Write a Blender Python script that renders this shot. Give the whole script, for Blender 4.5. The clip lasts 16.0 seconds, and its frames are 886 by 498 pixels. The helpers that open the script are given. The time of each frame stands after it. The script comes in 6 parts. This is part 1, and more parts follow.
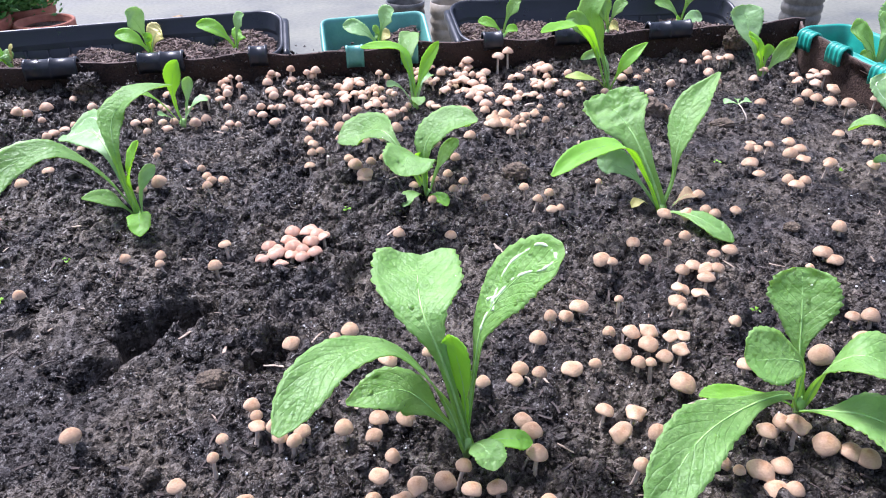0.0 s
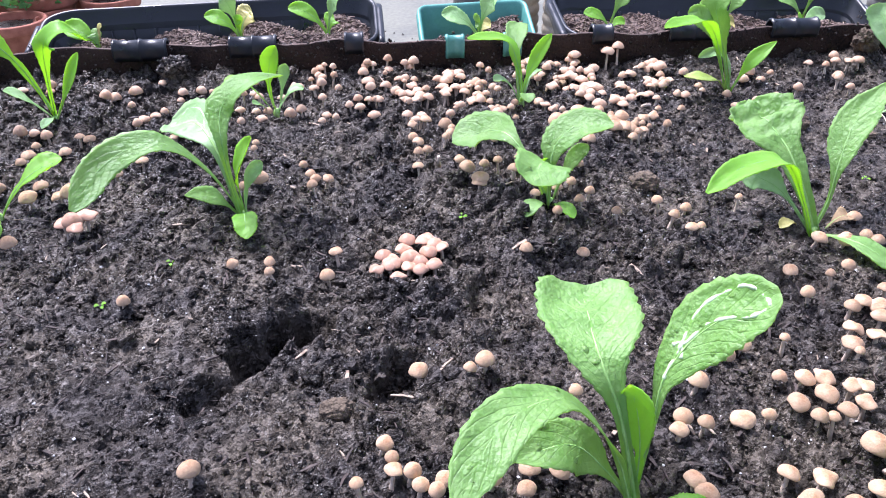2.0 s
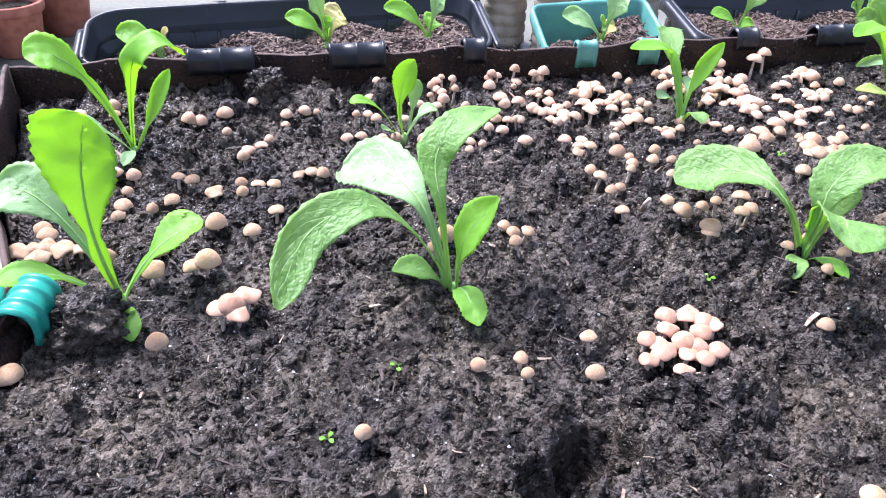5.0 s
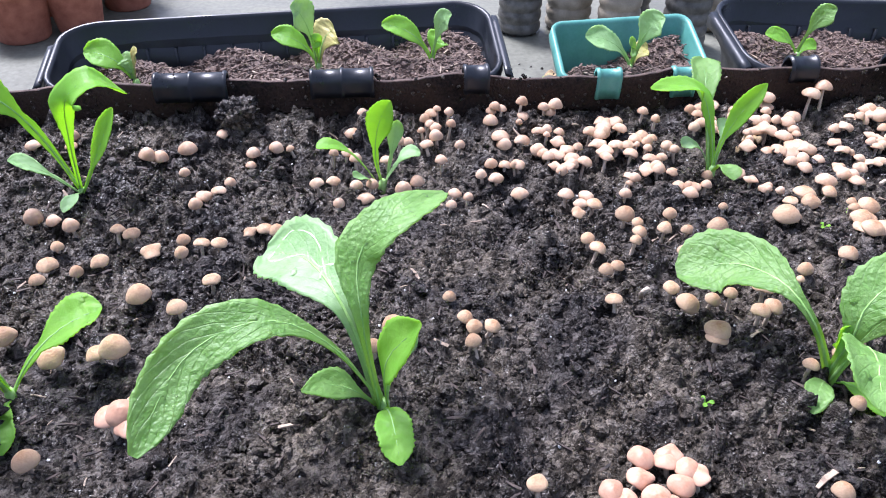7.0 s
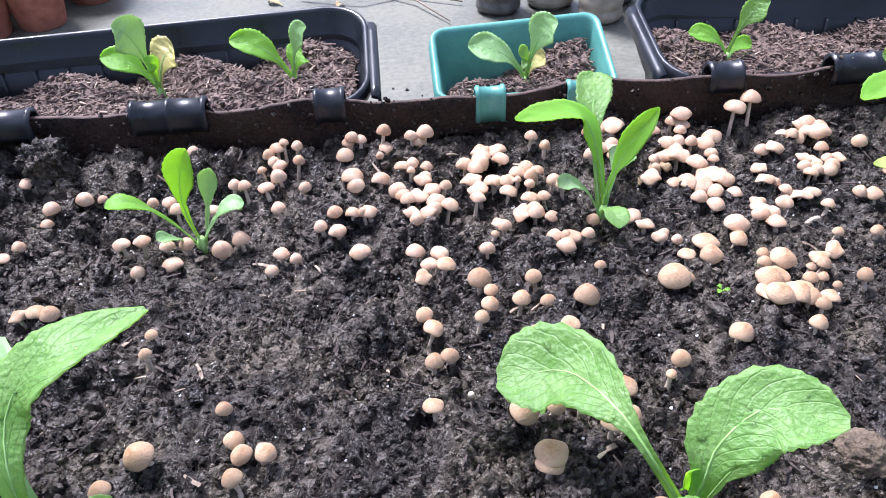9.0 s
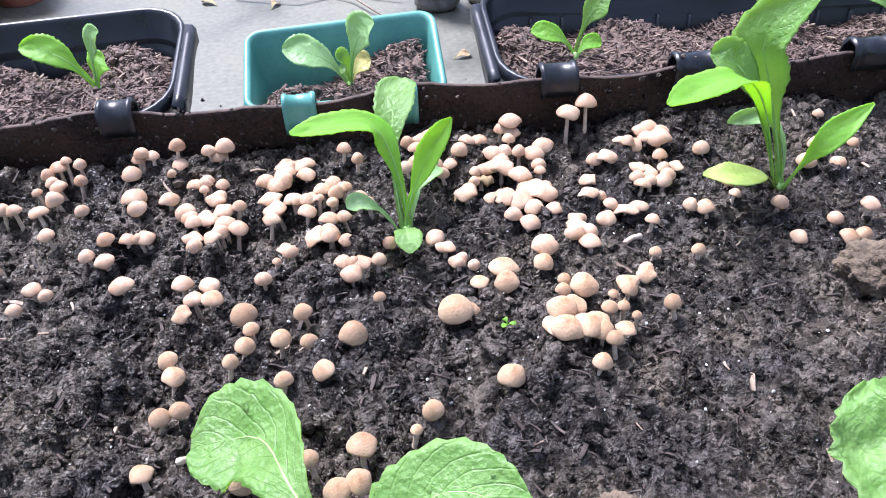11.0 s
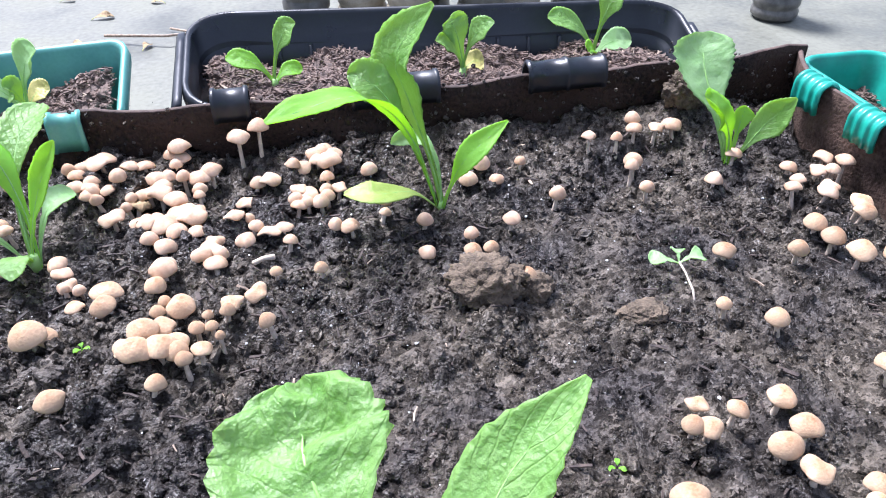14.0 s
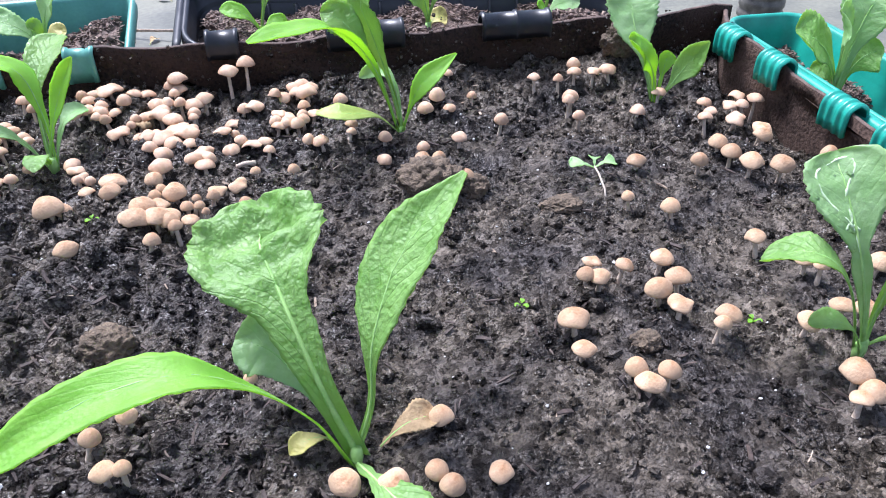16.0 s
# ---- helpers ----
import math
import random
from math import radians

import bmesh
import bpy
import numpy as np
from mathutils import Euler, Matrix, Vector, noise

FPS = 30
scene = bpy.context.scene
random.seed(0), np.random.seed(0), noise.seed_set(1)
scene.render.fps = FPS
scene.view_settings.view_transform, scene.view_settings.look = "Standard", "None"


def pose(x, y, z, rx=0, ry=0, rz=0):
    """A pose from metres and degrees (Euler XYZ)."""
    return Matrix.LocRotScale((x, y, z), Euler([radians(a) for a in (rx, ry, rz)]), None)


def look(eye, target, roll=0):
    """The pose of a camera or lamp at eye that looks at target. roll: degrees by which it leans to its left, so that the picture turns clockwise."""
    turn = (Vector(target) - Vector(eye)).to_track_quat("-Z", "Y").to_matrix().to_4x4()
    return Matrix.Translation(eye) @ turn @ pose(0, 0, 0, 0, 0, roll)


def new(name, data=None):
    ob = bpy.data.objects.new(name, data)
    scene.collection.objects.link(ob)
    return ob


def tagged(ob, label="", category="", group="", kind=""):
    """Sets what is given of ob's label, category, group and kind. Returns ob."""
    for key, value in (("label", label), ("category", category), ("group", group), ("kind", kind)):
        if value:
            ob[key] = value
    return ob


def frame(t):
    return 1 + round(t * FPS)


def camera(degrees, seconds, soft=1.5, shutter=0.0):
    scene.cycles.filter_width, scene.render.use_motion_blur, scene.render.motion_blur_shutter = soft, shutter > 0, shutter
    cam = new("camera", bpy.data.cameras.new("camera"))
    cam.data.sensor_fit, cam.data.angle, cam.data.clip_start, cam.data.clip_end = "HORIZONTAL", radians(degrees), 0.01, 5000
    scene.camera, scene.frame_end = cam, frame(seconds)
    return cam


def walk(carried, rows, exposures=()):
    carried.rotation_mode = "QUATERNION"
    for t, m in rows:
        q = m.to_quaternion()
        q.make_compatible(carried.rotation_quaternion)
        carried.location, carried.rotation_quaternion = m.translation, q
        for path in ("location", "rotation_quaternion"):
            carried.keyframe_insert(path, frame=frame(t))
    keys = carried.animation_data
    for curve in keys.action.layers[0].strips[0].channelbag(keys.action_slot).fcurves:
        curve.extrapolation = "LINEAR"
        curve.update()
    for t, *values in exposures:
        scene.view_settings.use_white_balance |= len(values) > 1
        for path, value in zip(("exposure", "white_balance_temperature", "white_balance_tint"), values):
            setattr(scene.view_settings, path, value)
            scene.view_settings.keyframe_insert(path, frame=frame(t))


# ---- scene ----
cam = camera(61.4, 16.0, soft=1.05)
EXPO = 1.95
PATH = [
    (0, (0.035, -0.225, 0.433), (0.313, 1.453, -0.62), -0.8),
    (0.5, (0.008, -0.191, 0.433), (0.251, 1.491, -0.621), -0.7),
    (1, (-0.01, -0.167, 0.432), (0.21, 1.513, -0.631), -0.6),
    (1.5, (-0.026, -0.148, 0.427), (0.161, 1.53, -0.646), -0.5),
    (2, (-0.046, -0.135, 0.42), (0.131, 1.536, -0.664), -0.1),
    (2.5, (-0.068, -0.109, 0.419), (0.109, 1.558, -0.671), 0.5),
    (3, (-0.111, -0.068, 0.417), (0.091, 1.588, -0.686), 1.0),
    (3.5, (-0.174, -0.025, 0.413), (0.062, 1.615, -0.708), 1.5),
    (4, (-0.227, 0.015, 0.414), (0.073, 1.646, -0.704), 1.7),
    (4.5, (-0.282, 0.052, 0.4), (0.078, 1.676, -0.711), 2.0),
    (4.7, (-0.307, 0.068, 0.395), (0.066, 1.686, -0.72), 2.0),
    (6.8, (-0.201, 0.208, 0.417), (-0.018, 1.806, -0.771), 1.4),
    (7, (-0.183, 0.22, 0.419), (-0.013, 1.814, -0.778), 0.9),
    (7.5, (-0.146, 0.254, 0.423), (0.016, 1.844, -0.78), 0.4),
    (8, (-0.102, 0.29, 0.413), (0.055, 1.867, -0.809), -0.3),
    (8.2, (-0.08, 0.307, 0.417), (0.056, 1.872, -0.821), -1.0),
    (10.3, (0.109, 0.4, 0.377), (0.214, 1.951, -0.881), -2.9),
    (10.5, (0.126, 0.405, 0.38), (0.246, 1.954, -0.879), -3.0),
    (11, (0.161, 0.408, 0.376), (0.311, 1.953, -0.884), -2.3),
    (11.5, (0.214, 0.426, 0.381), (0.439, 1.962, -0.879), -2.3),
    (12, (0.268, 0.441, 0.376), (0.59, 1.965, -0.879), -1.3),
    (12.5, (0.301, 0.447, 0.374), (0.659, 1.977, -0.863), -1.3),
    (13, (0.328, 0.444, 0.361), (0.679, 1.985, -0.864), 0.6),
    (13.5, (0.377, 0.411, 0.357), (0.691, 1.97, -0.856), -0.4),
    (14, (0.398, 0.365, 0.355), (0.716, 1.95, -0.822), -0.6),
    (14.5, (0.406, 0.325, 0.349), (0.743, 1.91, -0.822), -0.2),
    (15, (0.412, 0.289, 0.345), (0.742, 1.892, -0.805), 0.2),
    (15.5, (0.414, 0.258, 0.339), (0.738, 1.855, -0.821), -0.6),
    (16, (0.415, 0.219, 0.339), (0.726, 1.824, -0.812), -0.2),
]
LIGHT = ((0.0, 0.0, 23), (1.5, 0.05, 24), (3.5, 0.33, 24), (4.5, 0.33, 23), (7.0, 0.0, 21), (8.0, 0.03, 21), (10.5, 0.12, 21), (12.5, 0.16, 20), (13.5, 0.28, 18), (14.5, 0.2, 18), (16.0, 0.0, 18))
walk(cam, [(t, look(eye, target, roll)) for t, eye, target, roll in PATH], exposures=[(t, EXPO + e, 5630, tint + 1.0) for t, e, tint in LIGHT])

# ---- world and light: overcast daylight in an open yard ----
world = bpy.data.worlds.new("overcast_sky")
scene.world = world
world.use_nodes = True
wn = world.node_tree.nodes
sky = wn.new("ShaderNodeTexSky")
sky.sky_type = "NISHITA"
sky.sun_disc = False
sky.sun_elevation, sky.sun_rotation = radians(60), radians(-32)
sky.dust_density, sky.air_density = 4.0, 1.0
wn["Background"].inputs["Strength"].default_value = 0.061
soften = wn.new("ShaderNodeMixRGB")
soften.inputs["Fac"].default_value = 0.40
soften.inputs["Color2"].default_value = (4.1, 4.5, 5.3, 1)
world.node_tree.links.new(sky.outputs["Color"], soften.inputs["Color1"])
world.node_tree.links.new(soften.outputs["Color"], wn["Background"].inputs["Color"])
sun = new("sun", bpy.data.lights.new("sun", "SUN"))
sun.data.energy, sun.data.angle, sun.data.color = 2.4, radians(18), (1.0, 0.98, 0.95)
sun.matrix_world = look((-1.05, 1.7, 3.5), (0, 0, 0))


# ---- materials ----
def material(name, dark, light, rough=0.6, scale=40.0, fine=400.0, bump=0.3, spread=0.25, depth=0.002, spec=0.5, metal=0.0,
             through_light=0.0, rough_spread=0.0, random_light=0.0, veins=0.0, cells=0.0, rim=None, glow=None):
    """A surface with blotches and grain: two colours mixed by noise at two scales, and relief from the finer one."""
    m = bpy.data.materials.new(name)
    m.use_nodes = True
    n, l = m.node_tree.nodes, m.node_tree.links
    b = n["Principled BSDF"]
    co = n.new("ShaderNodeTexCoord").outputs["Object"]
    big, small = n.new("ShaderNodeTexNoise"), n.new("ShaderNodeTexNoise")
    big.inputs["Scale"].default_value, small.inputs["Scale"].default_value = scale, fine
    big.inputs["Detail"].default_value, small.inputs["Detail"].default_value = 5, 4
    l.new(co, big.inputs["Vector"]); l.new(co, small.inputs["Vector"])
    add = n.new("ShaderNodeMath"); add.operation = "MULTIPLY_ADD"
    l.new(small.outputs["Fac"], add.inputs[0]); add.inputs[1].default_value = spread
    l.new(big.outputs["Fac"], add.inputs[2])
    ramp = n.new("ShaderNodeValToRGB")
    ramp.color_ramp.elements[0].position, ramp.color_ramp.elements[1].position = 0.35 + spread / 3, 0.68 + spread / 2
    ramp.color_ramp.elements[0].color, ramp.color_ramp.elements[1].color = (*dark, 1), (*light, 1)
    l.new(add.outputs[0], ramp.inputs["Fac"])
    colour = ramp.outputs["Color"]
    if rim:
        # the skin fades from the crown to the rim
        flat, length, fade, edge = n.new("ShaderNodeVectorMath"), n.new("ShaderNodeVectorMath"), n.new("ShaderNodeMapRange"), n.new("ShaderNodeMixRGB")
        flat.operation, length.operation = "MULTIPLY", "LENGTH"
        flat.inputs[1].default_value = (1, 1, 0)
        l.new(co, flat.inputs[0]); l.new(flat.outputs[0], length.inputs[0])
        wander = n.new("ShaderNodeMath"); wander.operation = "MULTIPLY_ADD"
        l.new(small.outputs["Fac"], wander.inputs[0]); wander.inputs[1].default_value = 0.25; l.new(length.outputs["Value"], wander.inputs[2])
        fade.inputs["From Min"].default_value, fade.inputs["From Max"].default_value = 0.22, 0.62
        l.new(wander.outputs[0], fade.inputs["Value"]); l.new(fade.outputs["Result"], edge.inputs["Fac"])
        l.new(colour, edge.inputs["Color1"]); edge.inputs["Color2"].default_value = (*rim, 1)
        colour = edge.outputs["Color"]
    if random_light:
        info, hsv = n.new("ShaderNodeObjectInfo"), n.new("ShaderNodeHueSaturation")
        rng = n.new("ShaderNodeMapRange")
        rng.inputs["To Min"].default_value, rng.inputs["To Max"].default_value = 1 - random_light, 1 + random_light
        l.new(info.outputs["Random"], rng.inputs["Value"])
        l.new(rng.outputs["Result"], hsv.inputs["Value"])
        l.new(colour, hsv.inputs["Color"])
        colour = hsv.outputs["Color"]
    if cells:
        # each crumb has its own tone; the dark ones paint in the gaps' shade
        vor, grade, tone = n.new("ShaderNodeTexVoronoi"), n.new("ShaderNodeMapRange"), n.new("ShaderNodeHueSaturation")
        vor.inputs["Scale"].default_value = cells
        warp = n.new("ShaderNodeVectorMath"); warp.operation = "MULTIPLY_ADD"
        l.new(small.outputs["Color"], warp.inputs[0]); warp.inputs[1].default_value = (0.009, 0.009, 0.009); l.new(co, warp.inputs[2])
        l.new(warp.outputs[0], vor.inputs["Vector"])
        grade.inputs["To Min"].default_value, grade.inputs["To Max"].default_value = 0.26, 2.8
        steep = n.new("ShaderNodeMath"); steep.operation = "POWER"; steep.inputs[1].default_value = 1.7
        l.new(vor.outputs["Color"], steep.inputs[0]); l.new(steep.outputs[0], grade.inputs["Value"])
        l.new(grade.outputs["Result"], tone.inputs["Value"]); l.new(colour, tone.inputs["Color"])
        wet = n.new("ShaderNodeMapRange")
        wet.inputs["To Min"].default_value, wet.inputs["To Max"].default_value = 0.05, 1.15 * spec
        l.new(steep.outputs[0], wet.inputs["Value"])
        # damp and drier patches, a hand wide, differ in hue; their dark end also paints crevice shade
        patch, swing, stain_shade = n.new("ShaderNodeTexNoise"), n.new("ShaderNodeMapRange"), n.new("ShaderNodeMixRGB")
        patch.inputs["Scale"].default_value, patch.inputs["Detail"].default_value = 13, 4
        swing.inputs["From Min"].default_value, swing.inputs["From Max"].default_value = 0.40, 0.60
        stain_shade.blend_type = "MULTIPLY"
        stain_shade.inputs["Fac"].default_value = 1.0
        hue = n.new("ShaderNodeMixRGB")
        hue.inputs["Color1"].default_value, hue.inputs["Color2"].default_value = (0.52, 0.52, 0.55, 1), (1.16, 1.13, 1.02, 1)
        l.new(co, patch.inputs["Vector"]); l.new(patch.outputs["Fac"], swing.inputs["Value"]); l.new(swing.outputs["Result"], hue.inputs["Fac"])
        l.new(tone.outputs["Color"], stain_shade.inputs["Color1"]); l.new(hue.outputs["Color"], stain_shade.inputs["Color2"])
        colour = stain_shade.outputs["Color"]
    vein = None
    if veins:
        # side veins run from the midrib towards the tip; the leaf's map has its width across and its length along
        uv, sep = n.new("ShaderNodeTexCoord"), n.new("ShaderNodeSeparateXYZ")
        l.new(uv.outputs["UV"], sep.inputs[0])
        def calc(op, a, c):
            q = n.new("ShaderNodeMath"); q.operation = op
            for k, val in enumerate((a, c)):
                if isinstance(val, (int, float)):
                    q.inputs[k].default_value = val
                elif val is not None:
                    l.new(val, q.inputs[k])
            return q.outputs[0]
        across = calc("ABSOLUTE", calc("SUBTRACT", sep.outputs[0], 0.5), None)
        run = calc("SUBTRACT", calc("MULTIPLY", sep.outputs[1], 11.0), calc("MULTIPLY", across, 5.5))
        run = calc("ADD", run, calc("MULTIPLY", big.outputs["Fac"], 0.9))
        away = calc("ABSOLUTE", calc("SUBTRACT", calc("FRACT", run, None), 0.5), None)
        vein = calc("SUBTRACT", 1.0, calc("MINIMUM", calc("MULTIPLY", away, 11.0), 1.0))
        pale = n.new("ShaderNodeMixRGB")
        l.new(calc("MULTIPLY", vein, veins), pale.inputs["Fac"])
        l.new(colour, pale.inputs["Color1"]); pale.inputs["Color2"].default_value = (0.36, 0.56, 0.20, 1)
        colour = pale.outputs["Color"]
    l.new(colour, b.inputs["Base Color"])
    b.inputs["Roughness"].default_value, b.inputs["Metallic"].default_value = rough, metal
    b.inputs["Specular IOR Level"].default_value = spec
    if cells:
        l.new(wet.outputs["Result"], b.inputs["Specular IOR Level"])
    if rough_spread:
        rr = n.new("ShaderNodeMapRange")
        rr.inputs["From Min"].default_value, rr.inputs["From Max"].default_value = 0.35, 0.65
        rr.inputs["To Min"].default_value, rr.inputs["To Max"].default_value = rough - rough_spread, rough + rough_spread
        l.new(big.outputs["Fac"], rr.inputs["Value"]); l.new(rr.outputs["Result"], b.inputs["Roughness"])
    if bump:
        bp = n.new("ShaderNodeBump")
        bp.inputs["Strength"].default_value, bp.inputs["Distance"].default_value = bump, depth
        l.new(small.outputs["Fac"] if vein is None else calc("SUBTRACT", small.outputs["Fac"], calc("MULTIPLY", vein, 0.18)), bp.inputs["Height"]); l.new(bp.outputs["Normal"], b.inputs["Normal"])
    if through_light:
        tr, mix = n.new("ShaderNodeBsdfTranslucent"), n.new("ShaderNodeMixShader")
        if glow:
            tr.inputs["Color"].default_value = (*glow, 1)
        else:
            l.new(colour, tr.inputs["Color"])
        mix.inputs["Fac"].default_value = through_light
        l.new(b.outputs[0], mix.inputs[1]); l.new(tr.outputs[0], mix.inputs[2])
        l.new(mix.outputs[0], n["Material Output"].inputs["Surface"])
    return m


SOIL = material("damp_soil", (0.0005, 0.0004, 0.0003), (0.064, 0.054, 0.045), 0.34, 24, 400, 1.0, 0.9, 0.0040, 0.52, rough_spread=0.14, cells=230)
CLOD = material("dry_clod", (0.034, 0.024, 0.015), (0.16, 0.117, 0.076), 0.85, 60, 420, 1.0, 0.6, 0.003)
CHIP = material("wood_chip", (0.16, 0.11, 0.075), (0.42, 0.33, 0.24), 0.7, 120, 900, 0.4)
BARK = material("bark_shred", (0.010, 0.007, 0.006), (0.075, 0.052, 0.041), 0.75, 150, 900, 0.4)
COMPOST = material("chippy_compost", (0.028, 0.018, 0.014), (0.19, 0.128, 0.098), 0.75, 130, 900, 0.5, 0.5)
PERLITE = material("pale_grit", (0.45, 0.44, 0.42), (0.7, 0.69, 0.66), 0.8, 200, 900)
BAG = material("brown_grow_bag", (0.0018, 0.0012, 0.0009), (0.038, 0.022, 0.0145), 0.75, 17, 300, 1.0, 0.9, 0.003, 0.25)
BAG_DUSTY = material("dusty_grow_bag", (0.010, 0.0065, 0.005), (0.095, 0.063, 0.048), 0.9, 26, 300, 1.0, 0.7, 0.002, 0.15)
BAG_EDGE = material("worn_bag_edge", (0.035, 0.022, 0.017), (0.12, 0.078, 0.06), 0.8, 60, 600, 0.4)
BLACK = material("black_plastic", (0.0055, 0.007, 0.009), (0.014, 0.017, 0.022), 0.38, 30, 300, 0.15, 0.3, 0.0006, 0.45, rough_spread=0.12)
TEAL = material("teal_plastic", (0.06, 0.225, 0.185), (0.11, 0.32, 0.265), 0.42, 25, 300, 0.1, 0.3, 0.0005)
DEEP_TEAL = material("deep_teal_plastic", (0.010, 0.20, 0.15), (0.02, 0.30, 0.22), 0.35, 25, 300, 0.1, 0.3, 0.0005)
CONCRETE = material("concrete_floor", (0.075, 0.076, 0.058), (0.165, 0.166, 0.128), 0.6, 2.3, 45, 0.25, 0.6, 0.002, 0.35, rough_spread=0.2)
TERRACOTTA = material("terracotta", (0.26, 0.085, 0.050), (0.42, 0.16, 0.10), 0.8, 25, 300, 0.3, 0.3, 0.001)
GREY_PLASTIC = material("murky_plastic", (0.05, 0.048, 0.042), (0.13, 0.125, 0.11), 0.35, 30, 200, 0.1)
BEIGE_PLASTIC = material("beige_plastic", (0.22, 0.19, 0.14), (0.36, 0.31, 0.23), 0.4, 25, 200, 0.1)
STEM_DARK, STEM_PALE = (0.42, 0.32, 0.23), (0.66, 0.56, 0.45)
CAP = material("mushroom_cap", (0.25, 0.126, 0.056), (0.42, 0.255, 0.142), 0.50, 1.9, 13, 0.16, 0.55, 0.014, 0.25, random_light=0.2, rim=(0.475, 0.330, 0.212))
GILL = material("mushroom_gills", (0.16, 0.09, 0.055), (0.34, 0.22, 0.15), 0.8, 4, 30, 0.4)
STEM = material("mushroom_stem", STEM_DARK, STEM_PALE, 0.55, 3, 20, 0.2, random_light=0.1)
CAP_PINK = material("pinkish_mushroom_cap", (0.30, 0.135, 0.07), (0.46, 0.26, 0.165), 0.5, 1.6, 9, 0.06, 0.35, 0.012, 0.35, random_light=0.15, rim=(0.50, 0.30, 0.205))
CAP_FINE = material("mushroom_cap_crowd", (0.37, 0.22, 0.13), (0.58, 0.41, 0.285), 0.55, 60, 350, 0.1, 0.35, 0.0006, 0.22)
STALK = material("fallen_stalk", STEM_DARK, STEM_PALE, 0.55, 150, 900, 0.2)
LEAF = material("mustard_leaf", (0.148, 0.305, 0.07), (0.27, 0.445, 0.15), 0.40, 55, 260, 0.7, 0.5, 0.0032, 0.55, through_light=0.48, random_light=0.1, veins=0.11, glow=(0.62, 0.86, 0.17))
# Paler leaf green, with the sky's sheen worked into the colour.
PALE_LEAF = material("pale_leaf", (0.22, 0.41, 0.15), (0.37, 0.54, 0.28), 0.46, 55, 300, 0.4, 0.5, 0.0022, 0.5, through_light=0.42, random_light=0.08, veins=0.11, glow=(0.66, 0.88, 0.28))
# Leaf green shifted to lime: backlight is put into the base colour.
LIT_LIME_LEAF = material("lit_lime_leaf", (0.17, 0.39, 0.045), (0.27, 0.50, 0.095), 0.45, 60, 500, 0.4, 0.4, 0.0015, 0.4, through_light=0.55, random_light=0.08, veins=0.11, glow=(0.64, 0.95, 0.06))
YELLOW_GREEN = material("yellow_green_leaf", (0.34, 0.46, 0.08), (0.50, 0.60, 0.18), 0.45, 60, 500, 0.4, 0.4, 0.0015, through_light=0.45, veins=0.4)
YELLOW_LEAF = material("yellowed_leaf", (0.42, 0.40, 0.10), (0.62, 0.54, 0.20), 0.5, 70, 500, 0.4, 0.4, 0.0015, through_light=0.3)
RIB = material("leaf_midrib", (0.27, 0.50, 0.12), (0.42, 0.65, 0.22), 0.45, 100, 800, 0.1, through_light=0.2)
TRAIL = material("leaf_miner_trail", (0.40, 0.56, 0.28), (0.60, 0.72, 0.46), 0.5, 200, 900, 0.1)
WITHERED = material("withered_leaf", (0.20, 0.13, 0.06), (0.42, 0.30, 0.16), 0.8, 60, 500, 0.5)
BUSH = material("bush_leaf", (0.05, 0.16, 0.03), (0.13, 0.33, 0.07), 0.5, 40, 300, 0.2, through_light=0.25)
WATER = bpy.data.materials.new("water_drop")
WATER.use_nodes = True
wt, wl = WATER.node_tree.nodes, WATER.node_tree.links
clear, shine, blend = wt.new("ShaderNodeBsdfTransparent"), wt.new("ShaderNodeBsdfGlossy"), wt.new("ShaderNodeMixShader")
shine.inputs["Roughness"].default_value = 0.08
film_gloss = wt.new("ShaderNodeFresnel")
film_gloss.inputs["IOR"].default_value = 1.28
wl.new(film_gloss.outputs[0], blend.inputs["Fac"])
wl.new(clear.outputs[0], blend.inputs[1]); wl.new(shine.outputs[0], blend.inputs[2])
wl.new(blend.outputs[0], wt["Material Output"].inputs["Surface"])


# ---- mesh helpers ----
def empty(name, at=(0, 0, 0), parent=None):
    ob = new(name)
    ob.location = at
    ob.empty_display_size = 0.01
    ob.parent = parent
    return ob


def mesh_of(name, verts, faces, mats, smooth=True, slots=None):
    me = bpy.data.meshes.new(name)
    me.from_pydata([tuple(v) for v in verts], [], faces)
    for m in mats:
        me.materials.append(m)
    if smooth:
        me.polygons.foreach_set("use_smooth", [True] * len(me.polygons))
    if slots is not None:
        me.polygons.foreach_set("material_index", slots)
    me.update()
    return me


def piece(name, verts, faces, mat, parent=None, label="", smooth=True, slots=None):
    """One mesh object under a thing or part; verts are in the parent's space."""
    mats = mat if isinstance(mat, (list, tuple)) else [mat]
    ob = new(name, mesh_of(name, verts, faces, mats, smooth, slots))
    ob.parent = parent
    if label:
        tagged(ob, label)
    return ob


def part(name, bm, mat, parent=None, label="", smooth=True):
    me = bpy.data.meshes.new(name)
    bm.to_mesh(me)
    bm.free()
    me.materials.append(mat)
    if smooth:
        me.polygons.foreach_set("use_smooth", [True] * len(me.polygons))
    ob = new(name, me)
    ob.parent = parent
    if label:
        tagged(ob, label)
    return ob


def loft(rings, close_ends=True, closed=True):
    """Faces between rings of points of equal length."""
    n = len(rings[0])
    verts = [p for r in rings for p in r]
    faces = []
    for k in range(len(rings) - 1):
        for i in range(n if closed else n - 1):
            j = (i + 1) % n
            faces.append((k * n + i, k * n + j, (k + 1) * n + j, (k + 1) * n + i))
    if close_ends:
        faces.append(tuple(range(n))[::-1])
        faces.append(tuple((len(rings) - 1) * n + i for i in range(n)))
    return verts, faces


